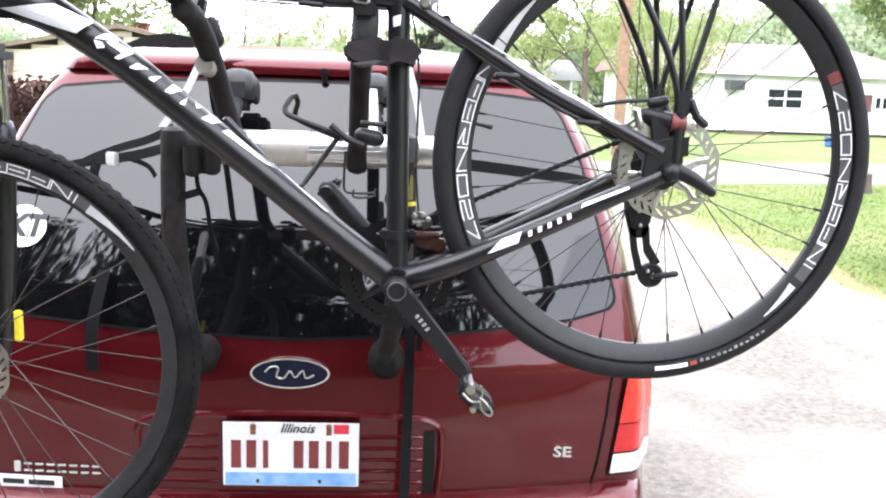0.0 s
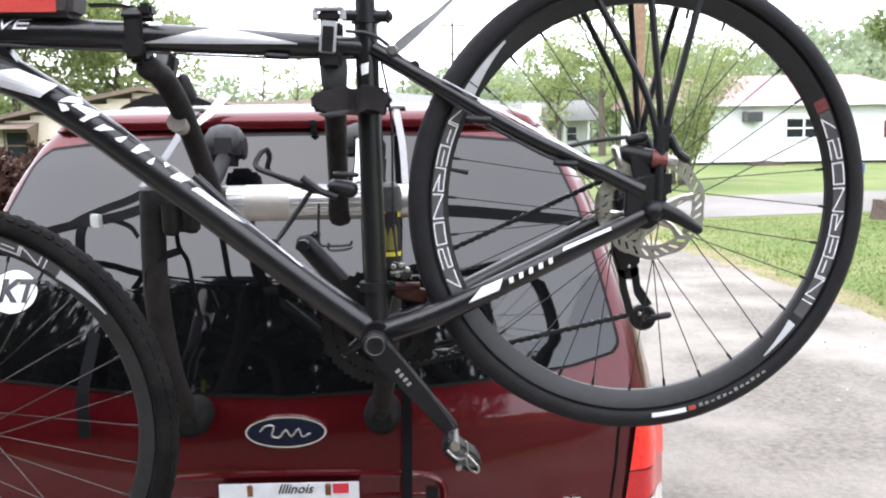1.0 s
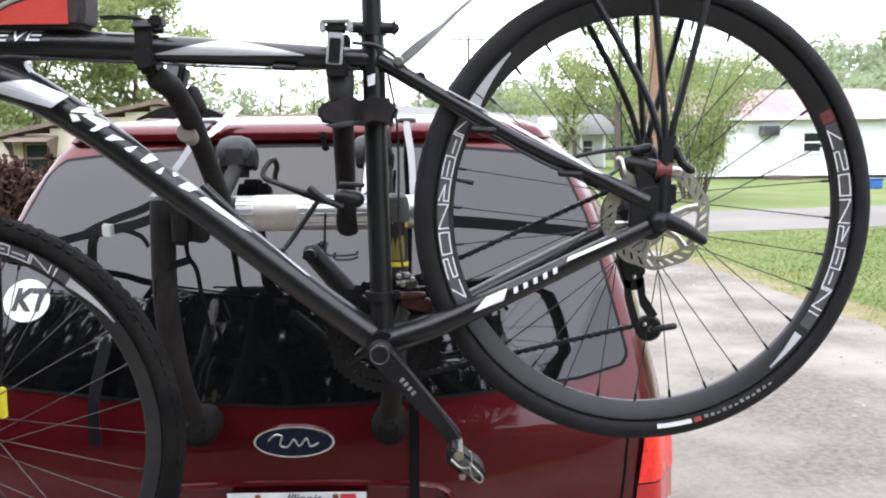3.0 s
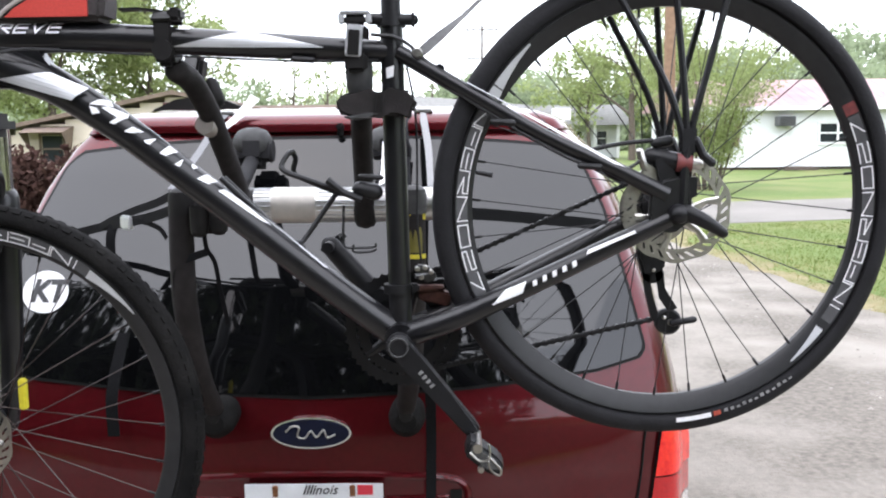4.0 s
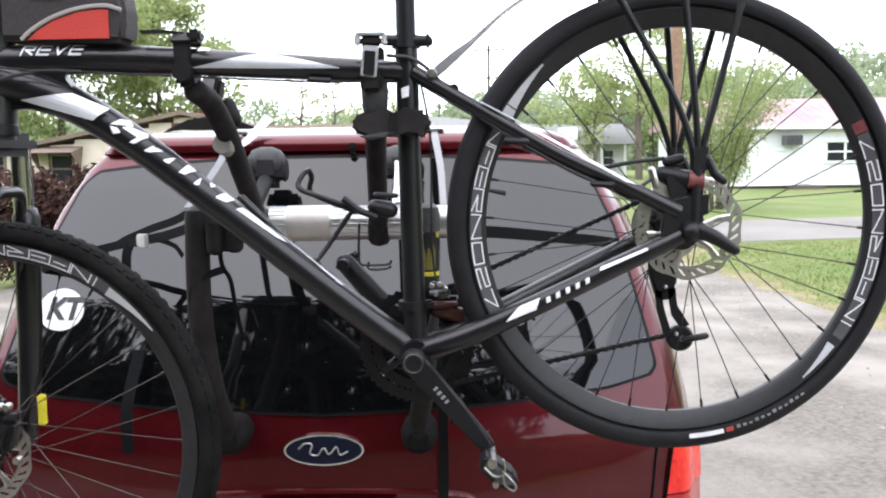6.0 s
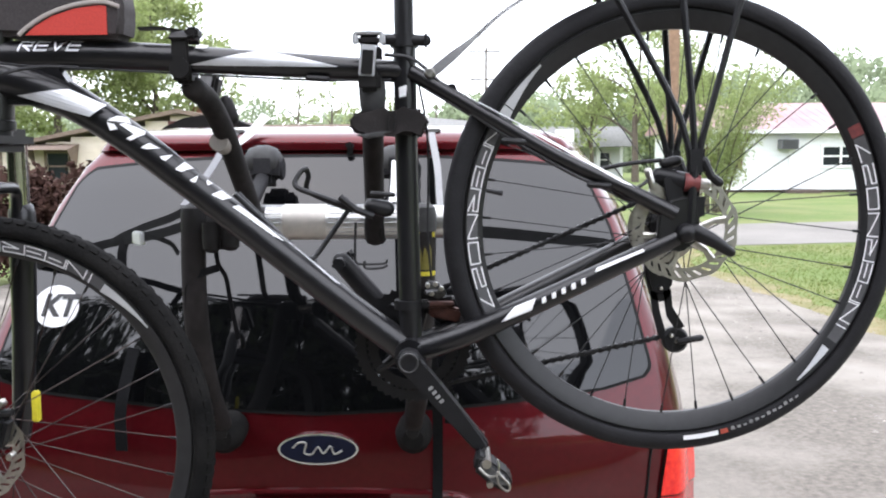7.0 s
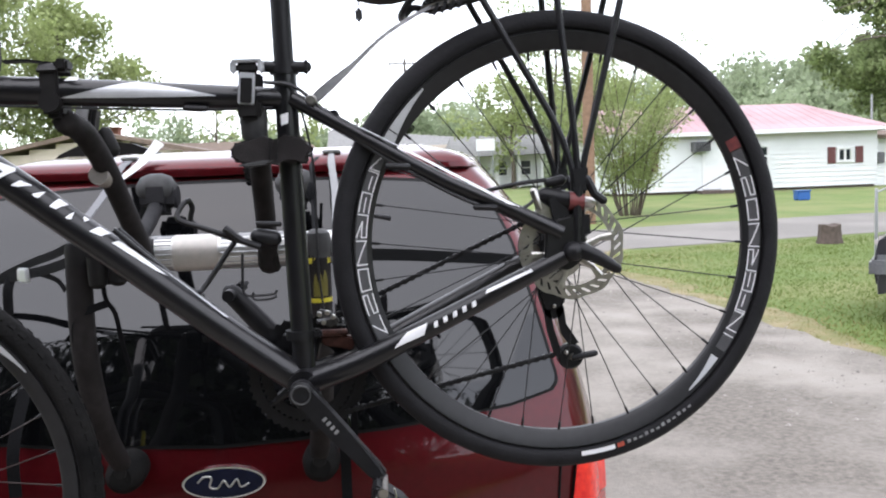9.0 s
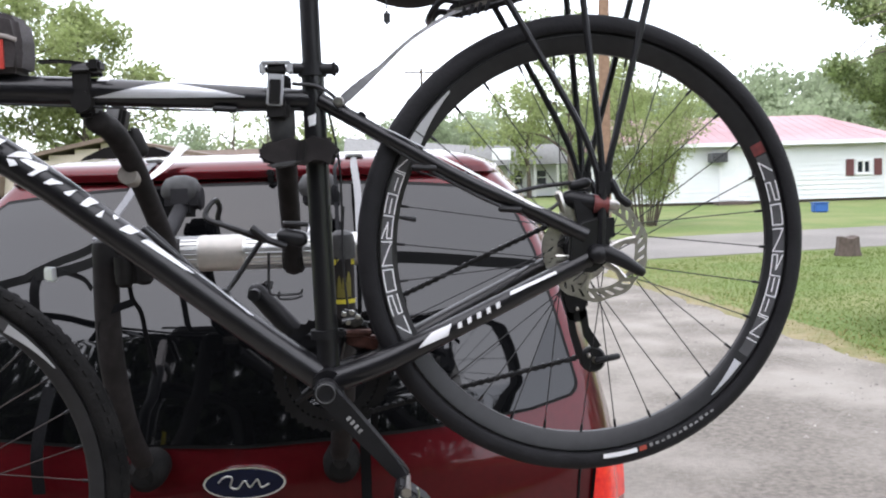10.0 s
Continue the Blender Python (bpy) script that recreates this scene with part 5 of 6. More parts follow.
clip = part("anti_sway_clip", prism(band, -0.594, -0.528, 0.006), FOAM, right_arm, "black rubber clip round the seat tube")
part("clip_lip", prism([(0.158, 1.752), (0.172, 1.747), (0.196, 1.751), (0.214, 1.757), (0.196, 1.758)], -0.5965, -0.560, 0.002), RACK_CAP, clip)
part("clip_band", join(*[box((x, -0.5955, 1.772), (0.004, 0.003, 0.030), Matrix.Rotation(radians(6), 4, "Y"), 0.001) for x in (0.207, 0.216)]), PLASTIC, clip)
part("arm_cap", tube([(0.180, -0.552, 1.840), (0.180, -0.553, 1.818), (0.180, -0.550, 1.797)], [0.0195, 0.0205, 0.0195], 18, round_ends=True), RACK_CAP, right_arm)

for x0, x1, lab in ((-0.178, -0.186, False), (0.247, 0.215, True)):
    leg = part("lower_leg", tube(glide([(x0, -0.285, 1.612), (x0 - 0.002, -0.285, 1.56), (x0 - 0.004, -0.275, 1.42), (x0 * 0.5 + x1 * 0.5, -0.21, 1.27), (x1, -0.10, 1.165)], 5), [0.021, 0.0225, 0.0225, 0.022, 0.020], 16, round_ends=True), FOAM, rack, "curved black rack leg")
    part("leg_cap", lathe((x0, -0.285, 1.615), [(0.023, -0.03), (0.0235, 0.0), (0.021, 0.014), (0.012, 0.021), (0.0, 0.022)], 20, "z"), RACK_CAP if lab else PLASTIC, leg)
    part("foot", join(lathe((x1, -0.045, 1.135), [(0.0, -0.07), (0.022, -0.068), (0.036, -0.05), (0.040, -0.02), (0.037, 0.025), (0.03, 0.042)], 24)), RUBBER_DUSTY, leg, "round rubber foot")
    part("foot_knob", lathe((x1 + 0.0, -0.115, 1.15), [(0, -0.004), (0.013, -0.002), (0.016, 0.012)], 16), PLASTIC, leg)
    if lab:
        for z, h in ((1.580, 0.005), (1.508, 0.004)):
            part("label_edge", lathe((x0 - 0.002, -0.284, z), [(0.0232, -h), (0.0232, h)], 14, "z", radians(190), radians(345)), YELLOW, leg, "yellow label band")
        part("warning_label", lathe((x0 - 0.002, -0.284, 1.545), [(0.0230, -0.030), (0.0230, 0.030)], 10, "z", radians(245), radians(315)), material("label_olive", (0.11, 0.095, 0.014), 0.5, 0, (0.15, 0.13, 0.02), 90), leg)
for x, z in ((-0.138, 1.574), (-0.103, 1.578)):
    part("joint_spool", lathe((x, -0.315, z), [(0.0, -0.026), (0.009, -0.0245), (0.0155, -0.018), (0.0165, 0.0), (0.0165, 0.03)], 18, "z"), PLASTIC, rack)
for x0, x1 in ((-0.115, -0.137), (0.185, 0.172)):
    leg = part("upper_leg", tube(glide([(x0, -0.24, 1.595), (x0 * 0.7 + x1 * 0.3, -0.12, 1.615), (x0 * 0.3 + x1 * 0.7, 0.02, 1.645), (x1, 0.13, 1.68)], 5), [0.019, 0.018, 0.0165, 0.0165], 16, round_ends=True), RUBBER, rack, "black upper leg reaching to the glass")
    pad = part("foot_pad", box((x1 + 0.002, 0.150, 1.695), (0.074, 0.095, 0.072), Matrix.Rotation(radians(-10), 4, "X"), 0.018), RUBBER, leg, "wide black rubber foot pad")
    part("pad_side", lathe((x1 + 0.038, 0.15, 1.697), [(0.0, -0.006), (0.024, -0.006), (0.028, 0.0), (0.024, 0.006), (0.0, 0.006)], 20, "x"), RUBBER, pad)
    # Grey colour stands in for sky light on the black pad's top.
    part("pad_top", tube([(x1 - 0.014, 0.142, 1.716), (x1 + 0.012, 0.142, 1.716)], 0.0345, 24, round_ends=True), RACK_CAP, pad, "black pad's top, coloured grey for its sky sheen")

# straps
def strap(name, pts, width, mat, label, side=(0, 0, 1), thick=0.0022):
    return single(name, ribbon(glide(pts, 5), width, thick, side), mat, label, "strap", at=pts[0])


s1 = strap("side_strap", [(-0.19, -0.27, 1.598), (-0.27, -0.18, 1.575), (-0.348, -0.093, 1.558), (-0.46, 0.03, 1.535), (-0.60, 0.11, 1.50), (-0.715, 0.195, 1.46)], 0.019, WEB, "black webbing side strap with silver buckle")
part("cam_buckle", box((-0.348, -0.099, 1.558), (0.042, 0.012, 0.027), Matrix.Rotation(radians(-46), 4, "Z"), 0.003), SILVER, s1, "silver cam buckle")
part("strap_tail", ribbon(glide([(-0.31, -0.14, 1.565), (-0.275, -0.17, 1.56), (-0.25, -0.19, 1.552), (-0.235, -0.2, 1.535)]), 0.010, 0.002), WEB, s1)
strap("side_strap", [(-0.185, -0.26, 1.632), (-0.25, -0.19, 1.605), (-0.33, -0.10, 1.582), (-0.41, -0.02, 1.555), (-0.45, 0.02, 1.538)], 0.016, WEB, "black webbing strap, folded back to the leg")
strap("side_strap", [(0.25, -0.25, 1.585), (0.38, -0.12, 1.568), (0.52, 0.0, 1.545), (0.64, 0.09, 1.525), (0.715, 0.19, 1.50)], 0.024, WEB, "black webbing side strap to the gate edge")
strap("hanging_strap", [(-0.405, -0.02, 1.545), (-0.41, -0.03, 1.52), (-0.412, -0.03, 1.47)], 0.02, WEB, "loose black strap end", (1, 0, 0))
strap("lower_strap", [(0.235, -0.10, 1.45), (0.262, -0.10, 1.25), (0.266, -0.07, 1.10), (0.262, -0.10, 0.85), (0.26, -0.135, 0.66)], 0.022, WEB, "black webbing strap down to the bumper", (1, 0, 0))
strap("lower_strap", [(-0.415, 0.03, 1.30), (-0.43, -0.02, 1.18), (-0.432, -0.02, 1.08)], 0.026, WEB, "black webbing strap hanging by the glass", (1, 0, 0))
strap("lower_strap", [(0.292, -0.2, 1.45), (0.29, -0.1, 1.30), (0.288, -0.05, 1.20), (0.286, -0.03, 1.145)], 0.012, WEB, "thin black strap by the foot", (1, 0, 0))
PALE_WEB = material("pale_webbing", (0.24, 0.24, 0.24), 0.75, 0, (0.18, 0.18, 0.185), 250, bump=0.2, bump_scale=600)
for x, webbing, width in ((-0.235, WEB_GREY, [0.016, 0.017, 0.018, 0.018]), (0.256, PALE_WEB, [0.012, 0.015, 0.017, 0.014])):
    st = strap("roof_strap", [(x + 0.02, -0.22, 1.63), (x + 0.01, 0.02, 1.70), (x - 0.005, 0.22, 1.762), (x - 0.01, 0.33, 1.785)], width, webbing, "pale grey webbing strap to the roof edge", (1, 0, 0))
    part("roof_hook", box((x - 0.01, 0.35, 1.79), (0.045, 0.05, 0.008), None, 0.003), ALU, st, "metal edge hook")
strap("tie_cord", [(-0.135, -0.30, 1.58), (-0.132, -0.30, 1.53), (-0.12, -0.29, 1.50), (-0.115, -0.28, 1.45), (-0.105, -0.27, 1.38)], 0.008, WEB, "thin black cord with knots", (1, 0, 0))
cord = strap("tie_cord", [(0.238, -0.24, 1.60), (0.230, -0.14, 1.665), (0.225, -0.06, 1.715), (0.219, 0.02, 1.755), (0.220, 0.2, 1.775)], 0.008, WEB, "thin black cord knotted beside the seat tube", (1, 0, 0))
part("knot", tube([(0.228, -0.105, 1.68), (0.225, -0.10, 1.70), (0.224, -0.095, 1.715)], [0.007, 0.0115, 0.006], 10, round_ends=True), WEB, cord)
strap("tie_cord", [(-0.13, -0.3, 1.52), (-0.16, -0.3, 1.51), (-0.19, -0.3, 1.495), (-0.195, -0.29, 1.44)], 0.014, WEB, "loose black strap end", (0, 0.3, 1))
single("yellow_tag", box((-0.352, -0.565, 1.334), (0.011, 0.012, 0.048), None, 0.002), YELLOW, "small yellow tag by the front wheel", "tag", at=(-0.346, -0.565, 1.334))
strap("roof_strap", [(0.180, -0.20, 1.60), (0.178, -0.05, 1.66), (0.170, 0.10, 1.712), (0.163, 0.225, 1.748)], 0.017, WHITE, "pale webbing strap beside the support arm", (1, 0, 0))
strap("strap_tail", [(-0.232, 0.16, 1.735), (-0.205, 0.25, 1.77), (-0.178, 0.30, 1.81), (-0.165, 0.31, 1.828)], 0.028, WHITE, "pale stiff strap tail standing above the roof edge", (1, 0, 0.2))


# ---- houses ----
def clapboard(house, mat, x0, x1, z0, z1, y, step=0.2, top=None):
    """A boarded wall facing -y: a core, and boards that lean out at their foot; top(z) trims them to a gable."""
    n = int(round((z1 - z0) / step))
    for i in range(n):
        za, zb = z0 + (z1 - z0) * i / n, z0 + (z1 - z0) * (i + 1) / n
        a, c = (x0, x1) if top is None else top(zb)
        V = [(a, y - 0.035, za), (c, y - 0.035, za), (c, y - 0.002, zb), (a, y - 0.002, zb), (a, y, za), (c, y, za), (c, y, zb), (a, y, zb)]
        part("board", (V, [(0, 1, 2, 3), (0, 4, 5, 1), (1, 5, 6, 2), (2, 6, 7, 3), (3, 7, 4, 0)]), mat, house, smooth=0)
    if top is None:
        part("wall", box(((x0 + x1) / 2, y + 0.09, (z0 + z1) / 2), (x1 - x0 - 0.02, 0.16, z1 - z0)), mat, house, smooth=0)


def house_window(house, x0, x1, z0, z1, y, cols=2, rows=2, trim=TRIM):
    f = part("window", join(box(((x0 + x1) / 2, y - 0.05, z0 - 0.04), (x1 - x0 + 0.2, 0.1, 0.08)), box(((x0 + x1) / 2, y - 0.05, z1 + 0.04), (x1 - x0 + 0.2, 0.08, 0.08)), box((x0 - 0.04, y - 0.05, (z0 + z1) / 2), (0.08, 0.08, z1 - z0)), box((x1 + 0.04, y - 0.05, (z0 + z1) / 2), (0.08, 0.08, z1 - z0)),
         *[box((x0 + (x1 - x0) * k / cols, y - 0.05, (z0 + z1) / 2), (0.09, 0.06, z1 - z0)) for k in range(1, cols)], *[box(((x0 + x1) / 2, y - 0.05, z0 + (z1 - z0) * k / rows), (x1 - x0, 0.055, 0.07)) for k in range(1, rows)]), trim, house, smooth=0)
    w, h = (x1 - x0) / cols, (z1 - z0) / rows
    for i in range(cols):
        for j in range(rows):
            part("pane", box((x0 + w * (i + 0.5), y - 0.035, z0 + h * (j + 0.5)), (w - 0.08, 0.02, h - 0.06)), PANE, f, smooth=0)
    return f


HY = 36.0
house = thing("white_house", (16.5, 39.5, 0.2), "long white clapboard house with a faded red metal roof", "house")
clapboard(house, SIDING, 10.5, 22.2, 0.42, 2.90, HY)
part("side_wall", join(box((10.55, 40, 1.66), (0.15, 8, 2.5)), box((22.15, 40, 1.66), (0.15, 8, 2.5)), box((16.4, 43.9, 1.66), (11.6, 0.15, 2.5))), SIDING, house, smooth=0)
part("foundation", box((16.4, 40, 0.25), (11.5, 7.8, 0.5)), FOUND, house, smooth=0)
eave, ridge = 2.92, 4.28
V = [(10.0, 35.5, eave), (22.8, 35.5, eave), (22.8, 44.4, eave), (10.0, 44.4, eave), (10.0, 40, ridge), (20.6, 40, ridge)]
roof = part("roof", (V, [(0, 1, 5, 4), (1, 2, 5), (2, 3, 4, 5), (3, 0, 4), (0, 3, 2, 1)]), ROOF_RED, house, smooth=0)
part("roof_seams", join(*[tube([(x, 35.5, eave + 0.02), (min(x, 20.6), 40, ridge + 0.02)] if x < 20.6 else [(x, 35.5, eave + 0.02), (20.6 + (x - 20.6) * 0.3, 40 - 4.5 * (x - 20.6) / 2.3, ridge - 1.36 * (x - 20.6) / 2.3)], 0.006, 4) for x in np.arange(10.2, 22.7, 0.42)]), ROOF_RED, roof, smooth=0)
part("fascia", join(box((16.4, 35.5, eave - 0.07), (12.8, 0.05, 0.16)), box((22.8, 40, eave - 0.07), (0.05, 8.9, 0.16))), TRIM, house, smooth=0)
house_window(house, 15.73, 17.25, 1.42, 2.22, HY)
house_window(house, 20.45, 21.0, 1.50, 2.0, HY, 2, 1)
for x, z0, z1 in ((20.12, 1.38, 2.10), (21.38, 1.38, 2.10), (12.2, 1.3, 2.2), (10.95, 1.3, 2.2)):
    part("shutter", join(box((x, HY - 0.05, (z0 + z1) / 2), (0.34, 0.05, z1 - z0)), *[box((x, HY - 0.08, z0 + 0.06 + 0.09 * k), (0.27, 0.02, 0.05)) for k in range(int((z1 - z0) / 0.09))]), SHUTTER, house, "maroon louvred shutter", smooth=0)
house_window(house, 11.2, 11.95, 1.35, 2.15, HY, 1, 2)
door = part("door", box((14.75, HY - 0.05, 1.46), (0.86, 0.06, 2.0), None, 0.01), TRIM, house, "white front door")
part("panel", box((14.75, HY - 0.085, 1.9), (0.6, 0.02, 0.8)), SIDING, door)
part("step", box((14.75, HY - 0.4, 0.36), (1.4, 0.7, 0.14)), FOUND, house)
ac = part("air_conditioner", box((14.2, HY - 0.25, 2.32), (0.72, 0.5, 0.42), None, 0.02), CARGREY, house, "grey window air conditioner")
part("grille", join(*[box((14.2, HY - 0.51, 2.16 + 0.04 * k), (0.62, 0.015, 0.018)) for k in range(9)]), INK, ac, smooth=0)
annex = thing("annex", (26, 39, 0.2), "white boarded lean-to at the end of the house", "shed")
clapboard(annex, SIDING, 22.4, 30, 0.3, 2.55, HY + 1.0)
part("roof", box((26.2, 39.5, 2.75), (8.2, 6, 0.14), Matrix.Rotation(radians(5), 4, "X")), SHINGLE, annex, smooth=0)
part("meter_box", box((22.9, HY + 0.9, 1.55), (0.3, 0.2, 0.5), None, 0.03), CARGREY, annex)
part("vent_pipe", tube([(22.7, HY + 1.3, 2.6), (22.7, HY + 1.3, 4.4)], 0.05, 8), GALV, annex)

tan_house = thing("tan_house", (-12, 37, 0.2), "tan clapboard house with a low gable and an awning", "house")
peak_x, peak_z, slope = -10.75, 3.62, 0.2
gable_edge = lambda z: (max(-19.5, peak_x - (peak_z - z) / slope), min(-2.7, peak_x + (peak_z - z) / slope))
clapboard(tan_house, TAN, -19.5, -2.7, 0.3, 3.54, 34.0, 0.2, gable_edge)
V = []
for y in (33.6, 44):
    V += [(-20.0, y, peak_z - 8.9 * slope), (peak_x, y, peak_z + 0.02), (-2.2, y, peak_z - 8.9 * slope), (-20.0, y, peak_z - 8.9 * slope + 0.16), (peak_x, y, peak_z + 0.18), (-2.2, y, peak_z - 8.9 * slope + 0.16)]
part("roof", (V, [(0, 1, 4, 3), (1, 2, 5, 4), (6, 9, 10, 7), (7, 10, 11, 8), (3, 4, 10, 9), (4, 5, 11, 10), (0, 6, 7, 1), (1, 7, 8, 2), (0, 3, 9, 6), (2, 8, 11, 5)]), SHINGLE, tan_house, smooth=0)
part("gable_vent", join(box((-10.95, 33.95, 3.12), (0.55, 0.08, 0.42)), *[box((-10.95, 33.9, 2.95 + 0.06 * k), (0.5, 0.04, 0.03)) for k in range(6)]), SHUTTER, tan_house, smooth=0)
house_window(tan_house, -16.2, -15.3, 1.0, 2.1, 34.0, 1, 2, SHINGLE)
part("awning", (lambda a: a)(([(-16.75, 33.95, 2.45), (-14.85, 33.95, 2.45), (-14.95, 33.0, 2.2), (-16.65, 33.0, 2.2), (-16.6, 33.95, 1.35), (-15.0, 33.95, 1.35)], [(0, 1, 2, 3), (0, 3, 4), (1, 5, 2)])), SHINGLE, tan_house, "brown metal window awning", smooth=0)
house_window(tan_house, -18.7, -18.1, 1.2, 2.2, 34.0, 1, 2, SHINGLE)
part("shutter", box((-17.6, 33.95, 1.7), (0.35, 0.05, 1.0)), SHINGLE, tan_house)

brown = thing("brown_roofed_house", (-11, 52, 0.3), "low house with brown shingle roof and brick chimney", "house")
part("wall", box((-11, 52, 1.3), (17, 7, 2.2)), TAN, brown, smooth=0)
V = [(-20, 48, 2.3), (-2, 48, 2.3), (-2, 56, 2.3), (-20, 56, 2.3), (-18, 52, 3.9), (-4, 52, 3.9)]
part("roof", (V, [(0, 1, 5, 4), (1, 2, 5), (2, 3, 4, 5), (3, 0, 4), (0, 3, 2, 1)]), SHINGLE, brown, smooth=0)
part("chimney", join(box((-14.9, 51, 3.9), (0.9, 0.7, 1.9), None, 0.02), box((-14.9, 51, 4.85), (1.05, 0.85, 0.14), None, 0.02)), BRICK, brown, "red brick chimney")

grey = thing("grey_roofed_house", (9, 63, 0.3), "small white house with grey roof and porch posts", "house")
clapboard(grey, SIDING, 5.8, 12.0, 0.4, 2.7, 61.0, 0.23)
part("back_wall", box((8.9, 64, 1.5), (6.1, 5.6, 2.3)), SIDING, grey, smooth=0)
V = [(5.2, 59, 2.6), (12.6, 59, 2.6), (12.6, 67.5, 2.6), (5.2, 67.5, 2.6), (5.6, 63.2, 4.1), (12.2, 63.2, 4.1)]
part("roof", (V, [(0, 1, 5, 4), (1, 2, 5), (2, 3, 4, 5), (3, 0, 4), (0, 3, 2, 1)]), SHINGLE_GREY, grey, smooth=0)
for x in (5.5, 7.0, 8.5, 10.0, 11.6):
    part("porch_post", box((x, 59.3, 1.5), (0.16, 0.16, 2.3)), TRIM, grey)
house_window(grey, 8.6, 9.4, 1.2, 2.2, 61.0, 1, 2)
house_window(grey, 10.4, 11.1, 1.2, 2.2, 61.0, 1, 2)
shed = thing("beige_shed", (2.5, 70, 0.3), "beige building with a dark sloping roof", "shed")
part("wall", box((1.5, 70, 2.0), (9, 6, 3.4)), TAN, shed, smooth=0)
V = [(-3.5, 66.5, 3.7), (6.5, 66.5, 3.1), (6.5, 73.5, 3.1), (-3.5, 73.5, 3.7), (-3.5, 70, 5.3), (6.5, 70, 4.4)]
part("roof", (V, [(0, 1, 5, 4), (1, 2, 5), (2, 3, 4, 5), (3, 0, 4), (0, 3, 2, 1)]), SHINGLE_GREY, shed, smooth=0)
sign = thing("white_sign", (7.2, 55, 0.3), "blank white sign board on two posts", "sign")
part("board", box((7.2, 55, 3.25), (1.2, 0.08, 0.75), None, 0.01), TRIM, sign)
for x in (6.75, 7.65):
    part("post", tube([(x, 55.08, 0.25), (x, 55.08, 3.4)], 0.05, 8), GALV, sign)


# ---- poles ----
def utility_pole(x, y, h, r, arms, mat=POLE):
    p = thing("utility_pole", (x, y, rise(x, y)), "weathered wooden utility pole", "utility pole", "utility poles")
    z = rise(x, y)
    part("post", tube([(x, y, z - 0.2), (x + 0.03, y, z + h * 0.5), (x + 0.08, y, z + h)], [r, r * 0.88, r * 0.75], 12), mat, p)
    for za, w in arms:
        part("crossarm", box((x + 0.06, y - r, z + za), (w, 0.1, 0.13), None, 0.01), mat, p)
        for k in (-0.45, -0.25, 0.25, 0.45):
            part("insulator", lathe((x + 0.06 + k * w, y - r, z + za + 0.065), [(0.05, 0.0), (0.06, 0.06), (0.03, 0.12), (0.0, 0.14)], 8, "z"), GALV, p)
    return p


utility_pole(6.15, 22.5, 11.5, 0.17, [(10.8, 2.4)])
utility_pole(3.0, 80, 11.6, 0.14, [(11.2, 3.0), (8.7, 2.8)], BARK)
utility_pole(-1.7, 88, 6.9, 0.12, [], BARK)
single("power_line", join(*[tube([(x, y, z) for x, y, z in ((-60, 64, 9.0), (-30, 62, 7.0), (3, 60, 6.2))], 0.012, 4) for _ in (0,)]), INK, "thin dark overhead wire", "cable")


# ---- plants ----
def quick(name, V, F, mat, parent=None, at=(0, 0, 0)):
    me = bpy.data.meshes.new(name)
    me.from_pydata((np.asarray(V) - np.asarray(at)).tolist(), [], F)
    me.materials.append(mat)
    ob = new(name, me)
    ORIGIN[ob.name] = Vector(at)
    if parent:
        ob.parent = parent
    else:
        ob.location = at
    return ob


def leaves(rng, centres, radii, count, size, droop=0.0, aspect=0.55):
    """Many small leaf quads scattered in clumps, each turned its own way."""
    c = np.asarray(centres)[rng.integers(0, len(centres), count)]
    r = np.asarray(radii)
    if r.ndim == 0:
        r = np.full(3, float(r))
    d = rng.normal(size=(count, 3))
    d /= np.linalg.norm(d, axis=1)[:, None]
    p = c + d * (rng.random((count, 1)) ** 0.45) * r
    a = rng.normal(size=(count, 3))
    a[:, 2] -= droop
    a /= np.linalg.norm(a, axis=1)[:, None]
    q = np.cross(a, rng.normal(size=(count, 3)))
    q /= np.linalg.norm(q, axis=1)[:, None]
    s = size * (0.6 + 0.8 * rng.random((count, 1)))
    V = np.stack([p - a * s, p + q * s * aspect, p + a * s, p - q * s * aspect], 1).reshape(-1, 3)
    F = np.arange(count * 4).reshape(-1, 4).tolist()
    return V, F


